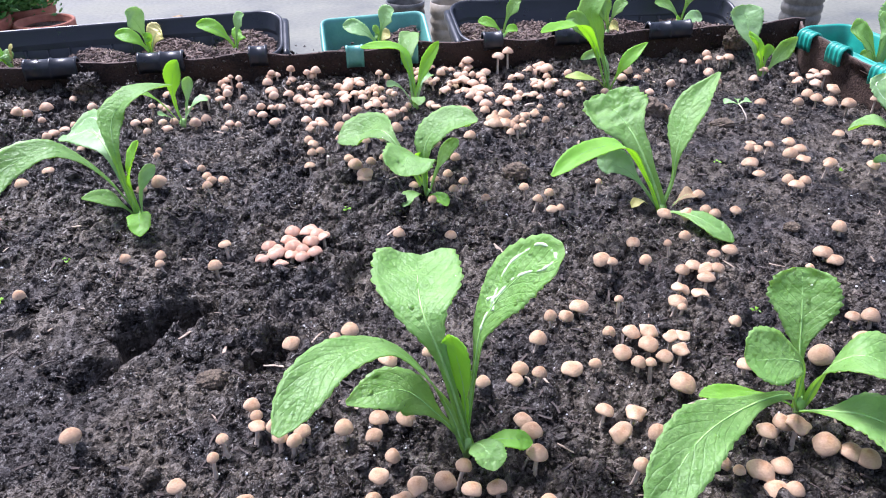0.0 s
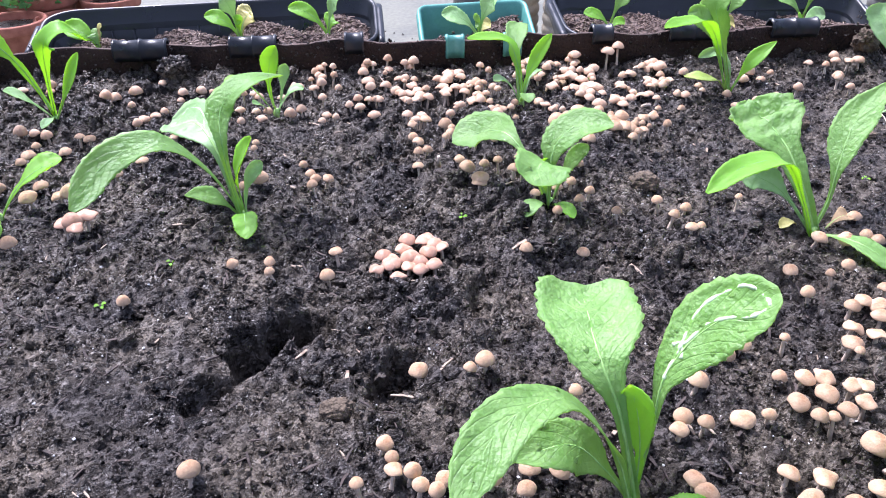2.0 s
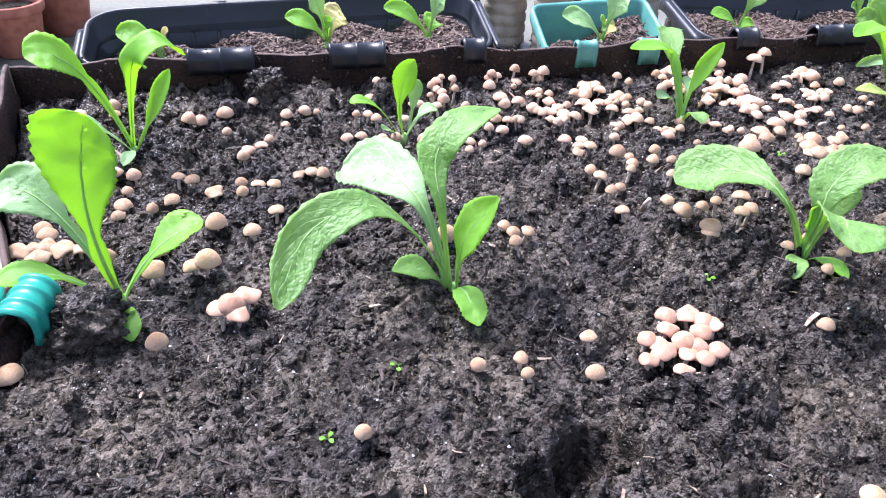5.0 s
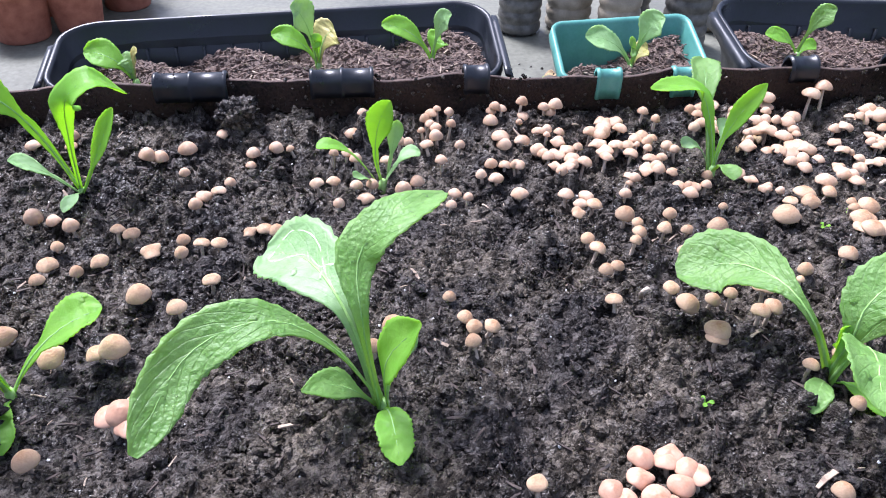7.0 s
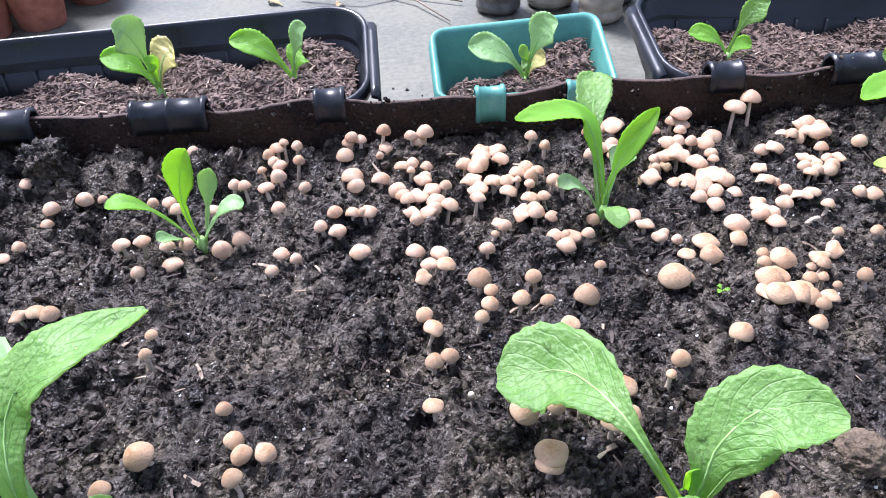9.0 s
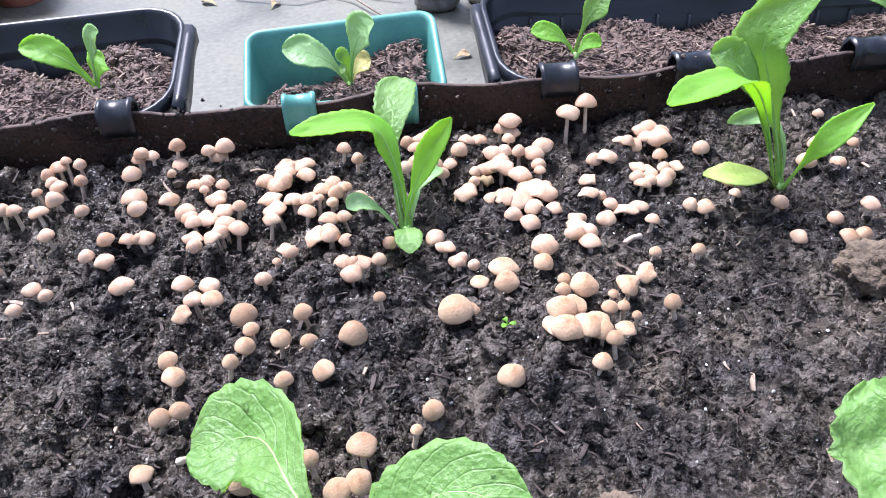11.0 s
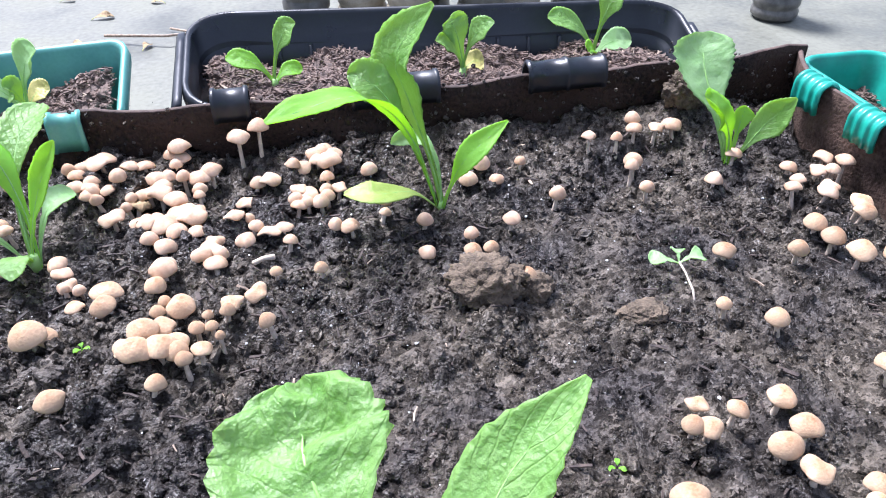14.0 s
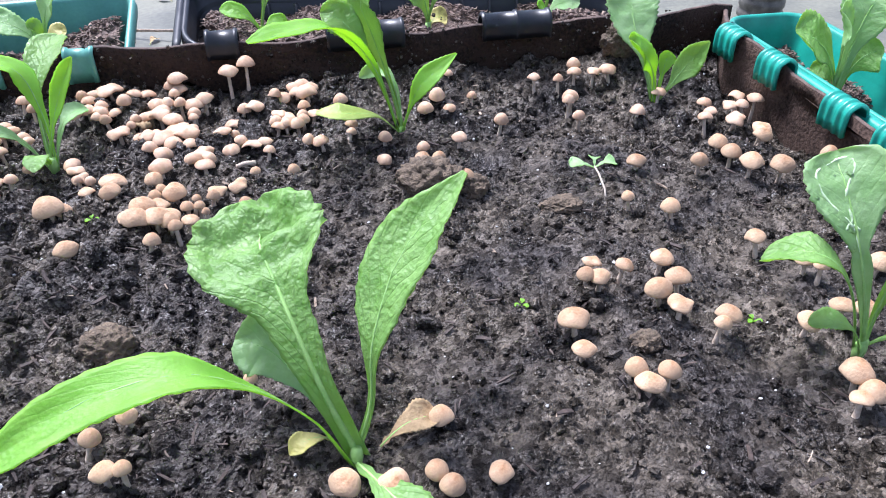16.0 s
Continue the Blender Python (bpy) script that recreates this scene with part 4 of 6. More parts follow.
seedling((0.150, 0.583, 0.006), [
    (((0.124, 0.586, 0.060), (0.106, 0.612, 0.080), (0.086, 0.650, 0.070)), (0.049, 0.660, 0.055), 0.052, (-0.4, -0.5, 0.8), LEAF, dict(drops=7, outline=SPOON, turn_to=(-0.29, -0.24, 0.93))),
    (((0.146, 0.574, 0.060), (0.152, 0.580, 0.082), (0.176, 0.586, 0.100)), (0.209, 0.570, 0.104), 0.044, (-0.5, -0.6, 0.4), LEAF, dict(drops=5, outline=STRAP, turn_to=(-0.1, -0.15, 0.98))),
    (((0.140, 0.556, 0.066), (0.122, 0.520, 0.090)), (0.107, 0.487, 0.084), 0.056, (0.1, -0.3, 0.95), LEAF, dict(drops=8, outline=SPOON)),
    ((0.166, 0.585, 0.046), (0.190, 0.586, 0.075), 0.024, (-0.3, -0.5, 0.8), LEAF, NO), ((0.148, 0.582, 0.040), (0.136, 0.575, 0.066), 0.022, FRONT, LIT_LIME_LEAF, NO),
    ((0.132, 0.566, 0.020), (0.116, 0.545, 0.014), 0.024, UP, LEAF, low_leaf), ((0.158, 0.562, 0.018), (0.168, 0.540, 0.012), 0.022, UP, LIT_LIME_LEAF, low_leaf)],
    "small mustard seedling with spreading leaves", 3)
seedling((0.419, 0.500, 0.000), [
    (((0.405, 0.513, 0.044), (0.390, 0.541, 0.084), (0.379, 0.573, 0.103)), (0.377, 0.610, 0.110), 0.077, (-0.3, -0.7, 0.5), LEAF, dict(outline=WINGED, turn_to=(-0.18, -0.38, 0.9), savoy=0.20)),
    (((0.430, 0.506, 0.035), (0.434, 0.513, 0.074), (0.453, 0.534, 0.112)), (0.491, 0.550, 0.149), 0.037, (-0.62, -0.55, 0.4), LEAF, dict(outline=LANCE, turn_to=(-0.62, -0.38, 0.68), savoy=0.07)),
    (((0.396, 0.497, 0.043), (0.352, 0.478, 0.100), (0.306, 0.470, 0.101)), (0.262, 0.446, 0.088), 0.026, (0.2, 0.5, 0.7), LIT_LIME_LEAF, dict(outline=STRAP, turn_to=(0.0, -0.45, 0.9))),
    (((0.394, 0.530, 0.034), (0.376, 0.553, 0.043)), (0.357, 0.561, 0.045), 0.036, (-0.1, -0.6, 0.8), PALE_LEAF, dict(outline=SPOON, savoy=0.1)),
    ((0.437, 0.456, 0.016), (0.467, 0.416, 0.002), 0.036, UP, LEAF, low_leaf)], "tall mustard seedling with broad blistered leaves", 4)
seedling((0.402, 0.180, -0.010), [
    (((0.400, 0.194, 0.034), (0.404, 0.211, 0.068)), (0.410, 0.231, 0.094), 0.052, (-0.4, -0.75, 0.5), LEAF, dict(drops=9, outline=SPOON)), (((0.392, 0.178, 0.036), (0.368, 0.172, 0.052)), (0.334, 0.170, 0.058), 0.046, (-0.1, -0.5, 0.85), LEAF, dict(drops=5, outline=SPOON)),
    (((0.375, 0.165, 0.020), (0.326, 0.148, 0.030), (0.268, 0.112, 0.040)), (0.218, 0.068, 0.024), 0.043, (0.1, -0.3, 0.95), LEAF, dict(drops=7, outline=STRAP)), (((0.406, 0.165, 0.045), (0.420, 0.150, 0.066)), (0.462, 0.128, 0.046), 0.046, UP, LEAF, dict(drops=5, outline=STRAP)),
    ((0.350, 0.174, 0.019), (0.302, 0.171, 0.026), 0.018, UP, LIT_LIME_LEAF, NO), (((0.402, 0.150, 0.012), (0.424, 0.126, 0.024)), (0.452, 0.092, 0.012), 0.052, UP, LEAF, dict(drops=6, outline=STRAP))],
    "spreading mustard seedling among clustered mushrooms", 5)
seedling((-0.177, 0.887, 0.004), [
    ((-0.182, 0.885, 0.055), (-0.166, 0.880, 0.104), 0.030, FRONT, LIT_LIME_LEAF, NO), ((-0.210, 0.880, 0.052), (-0.240, 0.873, 0.060), 0.022, UP, LIT_LIME_LEAF, NO),
    ((-0.157, 0.893, 0.032), (-0.136, 0.900, 0.036), 0.024, UP, PALE_LEAF, NO), ((-0.165, 0.896, 0.042), (-0.158, 0.902, 0.072), 0.020, FRONT, PALE_LEAF, NO),
    ((-0.192, 0.875, 0.022), (-0.205, 0.865, 0.030), 0.018, UP, PALE_LEAF, NO)], "young mustard seedling among small mushrooms", 6)
seedling((0.178, 0.884, 0.006), [
    (((0.176, 0.905, 0.050), (0.158, 0.918, 0.090)), (0.099, 0.898, 0.100), 0.028, (-0.3, 0.2, 0.9), LIT_LIME_LEAF, dict(outline=STRAP, turn_to=(0, -0.25, 1))), ((0.174, 0.925, 0.072), (0.187, 0.982, 0.096), 0.035, (-0.1, -0.7, 0.7), LEAF, dict(outline=SPOON)),
    ((0.188, 0.892, 0.048), (0.218, 0.893, 0.104), 0.024, (-0.5, -0.75, 0.4), LIT_LIME_LEAF, NO), ((0.192, 0.905, 0.040), (0.210, 0.925, 0.042), 0.028, UP, PALE_LEAF, NO),
    ((0.178, 0.860, 0.030), (0.178, 0.836, 0.026), 0.026, UP, LEAF, low_leaf), ((0.156, 0.880, 0.040), (0.134, 0.875, 0.045), 0.026, UP, PALE_LEAF, NO)],
    "mustard seedling ringed by dense mushrooms", 7)
seedling((0.506, 0.908, -0.005), [
    (((0.498, 0.922, 0.044), (0.484, 0.931, 0.090), (0.474, 0.935, 0.128)), (0.503, 0.918, 0.174), 0.048, (-0.8, -0.5, 0.3), LEAF, dict(outline=LANCE, turn_to=(-0.85, -0.4, 0.4))),
    (((0.480, 0.917, 0.070), (0.444, 0.896, 0.114), (0.407, 0.880, 0.119)), (0.370, 0.861, 0.117), 0.032, (-0.5, 0.2, 0.7), LIT_LIME_LEAF, dict(outline=STRAP, turn_to=(0.0, -0.2, 1.0))),
    (((0.512, 0.900, 0.022), (0.524, 0.893, 0.052)), (0.561, 0.901, 0.079), 0.021, (-0.4, -0.65, 0.6), LIT_LIME_LEAF, dict(outline=LANCE)), (((0.480, 0.895, 0.024), (0.447, 0.879, 0.037)), (0.421, 0.886, 0.036), 0.026, UP, YELLOW_GREEN, dict(outline=STRAP)),
    ((0.472, 0.930, 0.085), (0.436, 0.945, 0.112), 0.040, (0, -0.7, 0.7), LEAF, NO), ((0.500, 0.925, 0.050), (0.470, 0.955, 0.040), 0.018, FRONT, PALE_LEAF, NO)], "tall mustard seedling with lobed leaves beside the bag wall", 8)
seedling((0.787, 0.922, -0.006), [
    (((0.776, 0.932, 0.038), (0.767, 0.957, 0.078)), (0.770, 0.982, 0.108), 0.056, (-0.15, -0.65, 0.75), PALE_LEAF, dict(outline=SPOON)), (((0.800, 0.921, 0.014), (0.815, 0.918, 0.040)), (0.827, 0.902, 0.071), 0.030, (-0.4, -0.6, 0.6), LEAF, dict(outline=LANCE)),
    (((0.780, 0.918, 0.030), (0.764, 0.912, 0.058)), (0.742, 0.908, 0.078), 0.036, (-0.5, -0.6, 0.3), LIT_LIME_LEAF, dict(outline=SPOON, turn_to=(-0.2, -0.2, 0.9))), ((0.796, 0.930, 0.030), (0.804, 0.936, 0.050), 0.022, FRONT, LIT_LIME_LEAF, NO)],
    "mustard seedling with one round upright leaf", 9)
seedling((-0.480, 0.891, 0.006), [
    ((-0.515, 0.885, 0.105), (-0.558, 0.872, 0.126), 0.052, (0.1, -0.5, 0.8), LIT_LIME_LEAF, NO), (((-0.466, 0.870, 0.084), (-0.452, 0.858, 0.128), (-0.428, 0.862, 0.142)), (-0.408, 0.880, 0.120), 0.030, (0.4, -0.6, 0.5), LIT_LIME_LEAF, dict(outline=STRAP, turn_to=(0.3, 0.0, 0.95))),
    ((-0.458, 0.885, 0.044), (-0.427, 0.888, 0.102), 0.024, (-0.4, -0.7, 0.4), LIT_LIME_LEAF, NO), ((-0.502, 0.880, 0.040), (-0.528, 0.870, 0.060), 0.028, UP, PALE_LEAF, NO),
    ((-0.478, 0.872, 0.018), (-0.485, 0.850, 0.012), 0.018, UP, PALE_LEAF, NO)], "mustard seedling in the corner of the bed", 10)
seedling((-0.456, 0.620, 0.002), [
    ((-0.462, 0.612, 0.092), (-0.446, 0.608, 0.176), 0.068, FRONT, LIT_LIME_LEAF, dict(stalk=0.30, blunt=5.0)), ((-0.425, 0.634, 0.042), (-0.386, 0.652, 0.058), 0.048, UP, LIT_LIME_LEAF, W),
    ((-0.495, 0.610, 0.042), (-0.535, 0.598, 0.048), 0.034, UP, LIT_LIME_LEAF, NO), ((-0.492, 0.640, 0.080), (-0.535, 0.658, 0.100), 0.050, (0.2, -0.6, 0.7), PALE_LEAF, W),
    ((-0.447, 0.590, 0.016), (-0.440, 0.562, 0.008), 0.022, UP, LIT_LIME_LEAF, low_leaf)], "mustard seedling with a broad upright leaf by the bag's side", 11)
seedling((0.757, 0.527, -0.002), [
    ((0.738, 0.536, 0.072), (0.732, 0.578, 0.122), 0.056, (-0.3, -0.75, 0.55), PALE_LEAF, dict(drops=7, trail=LOOP, stalk=0.42, blunt=5.0, wide=0.6)), ((0.722, 0.534, 0.068), (0.690, 0.562, 0.056), 0.036, UP, LEAF, NO),
    ((0.738, 0.524, 0.024), (0.716, 0.534, 0.022), 0.024, UP, LEAF, NO), ((0.770, 0.530, 0.068), (0.808, 0.520, 0.112), 0.042, (-0.5, -0.7, 0.4), LEAF, NO),
    ((0.775, 0.515, 0.020), (0.795, 0.500, 0.024), 0.024, UP, LEAF, NO)], "mustard seedling with pale winding marks near the bag's side", 12)


def young(base, tips, label, seed):
    """A young planter seedling: (x, z, width, material) of each leaf tip from its base."""
    b = Vector(base)
    leaves = []
    for k, (dx, dz, width, mat) in enumerate(tips):
        dy = -0.012 if k % 2 else 0.010
        tip = b + Vector((dx, dy, dz))
        mid = b + Vector((dx * 0.36, dy * 0.4, dz * 0.62 + 0.006))
        leaves.append((mid, tip, width * 1.3, (-0.3 * (1 if dx > 0 else -1), -0.6, 0.7), mat, dict(outline=LANCE if k % 2 else STRAP)))
    return seedling(base, leaves, label, seed)


young((-0.459, 1.075, 0.040), [(-0.054, 0.040, 0.026, LIT_LIME_LEAF), (0.012, 0.046, 0.013, YELLOW_LEAF), (-0.015, 0.030, 0.018, LEAF)], "young seedling with one yellowed leaf in compost", 31)
young((-0.247, 1.112, 0.040), [(-0.055, 0.042, 0.020, LIT_LIME_LEAF), (-0.026, 0.082, 0.030, PALE_LEAF), (0.022, 0.046, 0.034, YELLOW_LEAF), (0.0, 0.040, 0.016, LIT_LIME_LEAF)], "young seedling with a yellow dried leaf in compost", 32)
young((-0.105, 1.115, 0.040), [(-0.062, 0.050, 0.022, LIT_LIME_LEAF), (0.022, 0.068, 0.020, PALE_LEAF), (0.012, 0.030, 0.024, LIT_LIME_LEAF)], "young three-leaved mustard seedling in compost", 33)
young((0.142, 1.080, 0.040), [(-0.060, 0.042, 0.024, PALE_LEAF), (0.028, 0.070, 0.028, PALE_LEAF), (0.022, 0.024, 0.018, YELLOW_LEAF), (-0.008, 0.036, 0.020, LEAF)], "pale green young seedling in the teal box", 34)
young((0.372, 1.104, 0.040), [(-0.045, 0.030, 0.016, LIT_LIME_LEAF), (0.028, 0.068, 0.022, LEAF), (0.030, 0.012, 0.014, LIT_LIME_LEAF)], "small young seedling in chippy compost", 35)
young((0.566, 1.090, 0.040), [(-0.012, 0.058, 0.030, LEAF), (0.030, 0.058, 0.018, LEAF), (0.026, 0.008, 0.020, YELLOW_LEAF), (-0.030, 0.044, 0.016, LEAF)], "young seedling with a fallen yellow leaf", 36)
young((0.717, 1.105, 0.040), [(-0.052, 0.046, 0.020, LEAF), (0.022, 0.076, 0.022, LEAF), (0.048, 0.012, 0.022, PALE_LEAF), (-0.010, 0.012, 0.014, LIT_LIME_LEAF)], "young seedling with a pale drooping leaf", 37)
young((0.986, 0.895, 0.000), [(-0.060, 0.075, 0.045, LEAF), (-0.030, 0.100, 0.045, PALE_LEAF), (0.030, 0.110, 0.045, PALE_LEAF), (0.035, 0.055, 0.034, LEAF), (-0.03, 0.03, 0.02, LEAF)], "leafy seedling in the deep green box", 38)


# ---- mushrooms ----
def cap_mesh(kind, seed, skin=None):
    """A cap one unit wide, its rim at height 0: bell, dome, or flat with a wavy torn rim. The under side carries gills."""
    rnd = random.Random(seed)
    tall = {"bell": 0.52, "dome": 0.37, "flat": 0.26}[kind]
    wave = {"bell": 0.02, "dome": 0.05, "flat": 0.095}[kind]
    ph = [rnd.uniform(0, 6.28) for _ in range(4)]
    sides, profile = 26, []
    for k in range(9):
        t = 0.03 + 0.97 * math.sin(radians(90 * k / 8))
        profile.append((0.5 * t, tall * (max(1 - t * t, 0.0) ** (0.68 if kind != "flat" else 0.64))))
    profile += [(0.492, -0.035), (0.462, -0.038), (0.30, 0.04), (0.08, 0.10)]
    rings = []
    for r, z in profile:
        ring = []
        for i in range(sides):
            a = 2 * math.pi * i / sides
            out = (r / 0.5) ** 2
            k = 1 + wave * out * (math.sin(2 * a + ph[0]) + 0.8 * math.sin(3 * a + ph[1]) + 0.5 * math.sin(5 * a + ph[2]))
            ring.append((r * k * math.cos(a), r * k * math.sin(a), z + wave * out * 0.9 * math.sin(3 * a + ph[3]) + 0.012 * math.sin(2 * a + ph[0]) * (1 - out)))
        rings.append(ring)
    v, f = loft(rings)
    slots = []
    for k in range(len(rings) - 1):
        slots += [1 if k >= 10 else 0] * sides
    return mesh_of("cap", v, f, [skin or CAP, GILL], True, slots + [0, 1])


def stem_mesh(seed):
    """A stem one unit high, bent a little, thicker at its foot."""
    rnd = random.Random(seed)
    bend = rnd.uniform(0.02, 0.16)
    pts = [(bend * math.sin(math.pi * k / 5 * 0.5) - bend, 0.05 * bend * k, k / 5 * 1.3 - 0.3) for k in range(6)]
    v, f = tube(pts, [0.17, 0.15, 0.125, 0.115, 0.11, 0.115], 8)
    return mesh_of("stem", v, f, [STEM])


CAPS = [cap_mesh(kind, 100 + k) for k, kind in enumerate(("bell", "bell", "bell", "dome", "dome", "dome", "dome", "flat", "flat", "flat"))]
PINK_CAPS = [cap_mesh(kind, 140 + k, CAP_PINK) for k, kind in enumerate(("dome", "dome", "flat", "dome", "flat"))]
STEMS = [stem_mesh(200 + k) for k in range(5)]
PATCH_A = [
    (0.348, 0.098, 15), (0.337, 0.103, 19), (0.421, 0.117, 19), (0.331, 0.120, 22), (0.169, 0.121, 16), (0.316, 0.121, 10),
    (0.353, 0.123, 18), (0.412, 0.125, 19), (0.307, 0.134, 16), (0.398, 0.135, 23), (0.136, 0.140, 16), (0.115, 0.142, 16),
    (0.062, 0.143, 16), (0.244, 0.144, 14), (0.040, 0.145, 14), (0.077, 0.154, 18), (0.383, 0.154, 22), (0.358, 0.157, 19),
    (0.095, 0.158, 18), (-0.052, 0.160, 17), (0.108, 0.162, 14), (0.170, 0.165, 19), (0.050, 0.167, 16), (0.377, 0.167, 16),
    (0.273, 0.169, 17), (0.247, 0.179, 20), (0.298, 0.179, 19), (0.058, 0.181, 14), (-0.101, 0.182, 15), (0.348, 0.188, 23),
    (0.175, 0.189, 19), (0.261, 0.193, 20),
]
PATCH_B = [
    (0.237, 0.197, 16), (0.169, 0.200, 17), (-0.076, 0.203, 11), (0.050, 0.205, 15), (-0.015, 0.212, 14), (0.314, 0.215, 23),
    (-0.026, 0.217, 13), (0.026, 0.217, 16), (0.075, 0.218, 18), (-0.068, 0.219, 11), (-0.007, 0.221, 15), (0.447, 0.221, 23),
    (0.054, 0.222, 17), (-0.045, 0.227, 15), (0.380, 0.229, 16), (-0.032, 0.231, 14), (0.501, 0.238, 21), (-0.044, 0.242, 11),
    (0.298, 0.242, 11), (-0.190, 0.244, 18), (0.175, 0.244, 16), (0.286, 0.245, 14), (0.147, 0.246, 14), (0.195, 0.248, 14),
    (0.315, 0.249, 17), (0.228, 0.251, 19), (0.250, 0.253, 12), (0.332, 0.256, 18), (-0.051, 0.258, 15), (0.183, 0.258, 16),
    (0.277, 0.261, 19), (0.528, 0.266, 18),
]
PATCH_C = [
    (0.307, 0.269, 20), (0.512, 0.271, 15), (0.342, 0.273, 15), (0.330, 0.274, 17), (0.395, 0.283, 14), (0.294, 0.287, 18),
    (0.311, 0.288, 18), (0.066, 0.289, 18), (0.107, 0.289, 12), (0.275, 0.289, 13), (0.207, 0.291, 18), (0.356, 0.309, 10),
    (0.229, 0.318, 14), (0.242, 0.320, 15), (0.354, 0.320, 21), (0.022, 0.322, 12), (0.384, 0.327, 18), (0.260, 0.329, 19),
    (0.301, 0.331, 10), (0.039, 0.333, 18), (0.365, 0.340, 18), (-0.016, 0.342, 18), (0.402, 0.350, 18), (0.514, 0.351, 10),
    (0.549, 0.355, 18), (0.421, 0.363, 16), (0.381, 0.365, 16), (0.409, 0.367, 19), (0.542, 0.368, 21), (0.397, 0.372, 18),
    (0.429, 0.385, 15), (0.314, 0.391, 16),
]
PATCH_D = [
    (0.357, 0.391, 15), (0.447, 0.391, 18), (0.307, 0.398, 21), (0.590, 0.409, 17), (0.389, 0.410, 10), (0.351, 0.423, 16),
    (0.412, 0.424, 14), (-0.277, 0.434, 13), (0.466, 0.463, 15), (-0.027, 0.464, 17), (0.494, 0.467, 15), (0.159, 0.471, 14),
    (-0.149, 0.472, 11), (-0.004, 0.473, 18), (-0.094, 0.474, 16), (0.437, 0.474, 19), (0.461, 0.474, 14), (0.717, 0.474, 16),
    (0.728, 0.478, 19), (0.011, 0.479, 18), (0.103, 0.480, 15), (-0.015, 0.481, 18), (0.410, 0.481, 18), (-0.046, 0.483, 16),
    (-0.184, 0.484, 13), (-0.033, 0.485, 18), (-0.002, 0.487, 19), (-0.152, 0.487, 13), (-0.027, 0.489, 20), (0.727, 0.494, 22),
    (-0.031, 0.495, 19), (-0.012, 0.495, 21),
]
PATCH_E = [
    (0.007, 0.503, 19), (-0.040, 0.504, 19), (0.295, 0.504, 11), (0.022, 0.505, 18), (0.286, 0.505, 16), (-0.086, 0.510, 15),
    (-0.020, 0.511, 19), (0.471, 0.511, 16), (0.014, 0.512, 18), (0.600, 0.513, 19), (0.004, 0.518, 19), (0.617, 0.520, 16),
    (0.007, 0.524, 18), (-0.013, 0.525, 19), (0.598, 0.526, 16), (0.272, 0.529, 13), (-0.521, 0.536, 21), (0.215, 0.541, 13),
    (0.293, 0.544, 13), (0.571, 0.549, 17), (0.730, 0.549, 18), (0.151, 0.551, 13), (0.775, 0.551, 17), (-0.420, 0.554, 18),
    (0.669, 0.556, 13), (0.764, 0.556, 16), (0.361, 0.561, 10), (0.271, 0.562, 13), (0.680, 0.563, 18), (0.182, 0.566, 13),
    (-0.504, 0.570, 12), (0.574, 0.574, 23),
]
PATCH_F = [
    (-0.360, 0.576, 20), (0.653, 0.580, 19), (-0.532, 0.581, 23), (0.194, 0.582, 13), (-0.374, 0.584, 21), (0.133, 0.585, 13),
    (-0.367, 0.590, 25), (-0.509, 0.591, 19), (-0.355, 0.592, 25), (0.163, 0.593, 13), (0.817, 0.596, 21), (0.772, 0.598, 13),
    (0.648, 0.601, 21), (0.179, 0.605, 13), (0.666, 0.610, 20), (0.769, 0.611, 17), (0.611, 0.622, 16), (0.076, 0.622, 18),
    (0.600, 0.624, 15), (-0.190, 0.628, 14), (-0.112, 0.629, 14), (0.080, 0.629, 22), (0.629, 0.631, 15), (0.195, 0.633, 14),
    (-0.549, 0.633, 21), (0.662, 0.634, 20), (0.608, 0.637, 15), (0.748, 0.642, 18), (0.121, 0.645, 17), (-0.112, 0.650, 15),
    (-0.432, 0.650, 22), (-0.398, 0.651, 19),
]
PATCH_G = [
    (-0.100, 0.651, 15), (0.133, 0.652, 17), (-0.390, 0.652, 24), (-0.172, 0.655, 21), (-0.119, 0.660, 14), (-0.538, 0.664, 19),
    (0.066, 0.666, 21), (0.087, 0.666, 14), (0.107, 0.668, 12), (-0.554, 0.668, 19), (0.135, 0.669, 20), (0.011, 0.673, 15),
    (0.167, 0.674, 7), (-0.478, 0.674, 22), (-0.531, 0.679, 22), (-0.430, 0.681, 19), (-0.128, 0.686, 12), (0.063, 0.686, 15),
    (0.180, 0.688, 14), (-0.554, 0.691, 22), (-0.514, 0.693, 24), (-0.501, 0.694, 20), (-0.349, 0.698, 18), (0.703, 0.699, 18),
    (-0.530, 0.699, 23), (0.229, 0.709, 19), (0.287, 0.712, 14), (0.013, 0.714, 14), (-0.383, 0.714, 23), (0.024, 0.720, 14),
    (0.674, 0.721, 12), (-0.535, 0.721, 21),
]
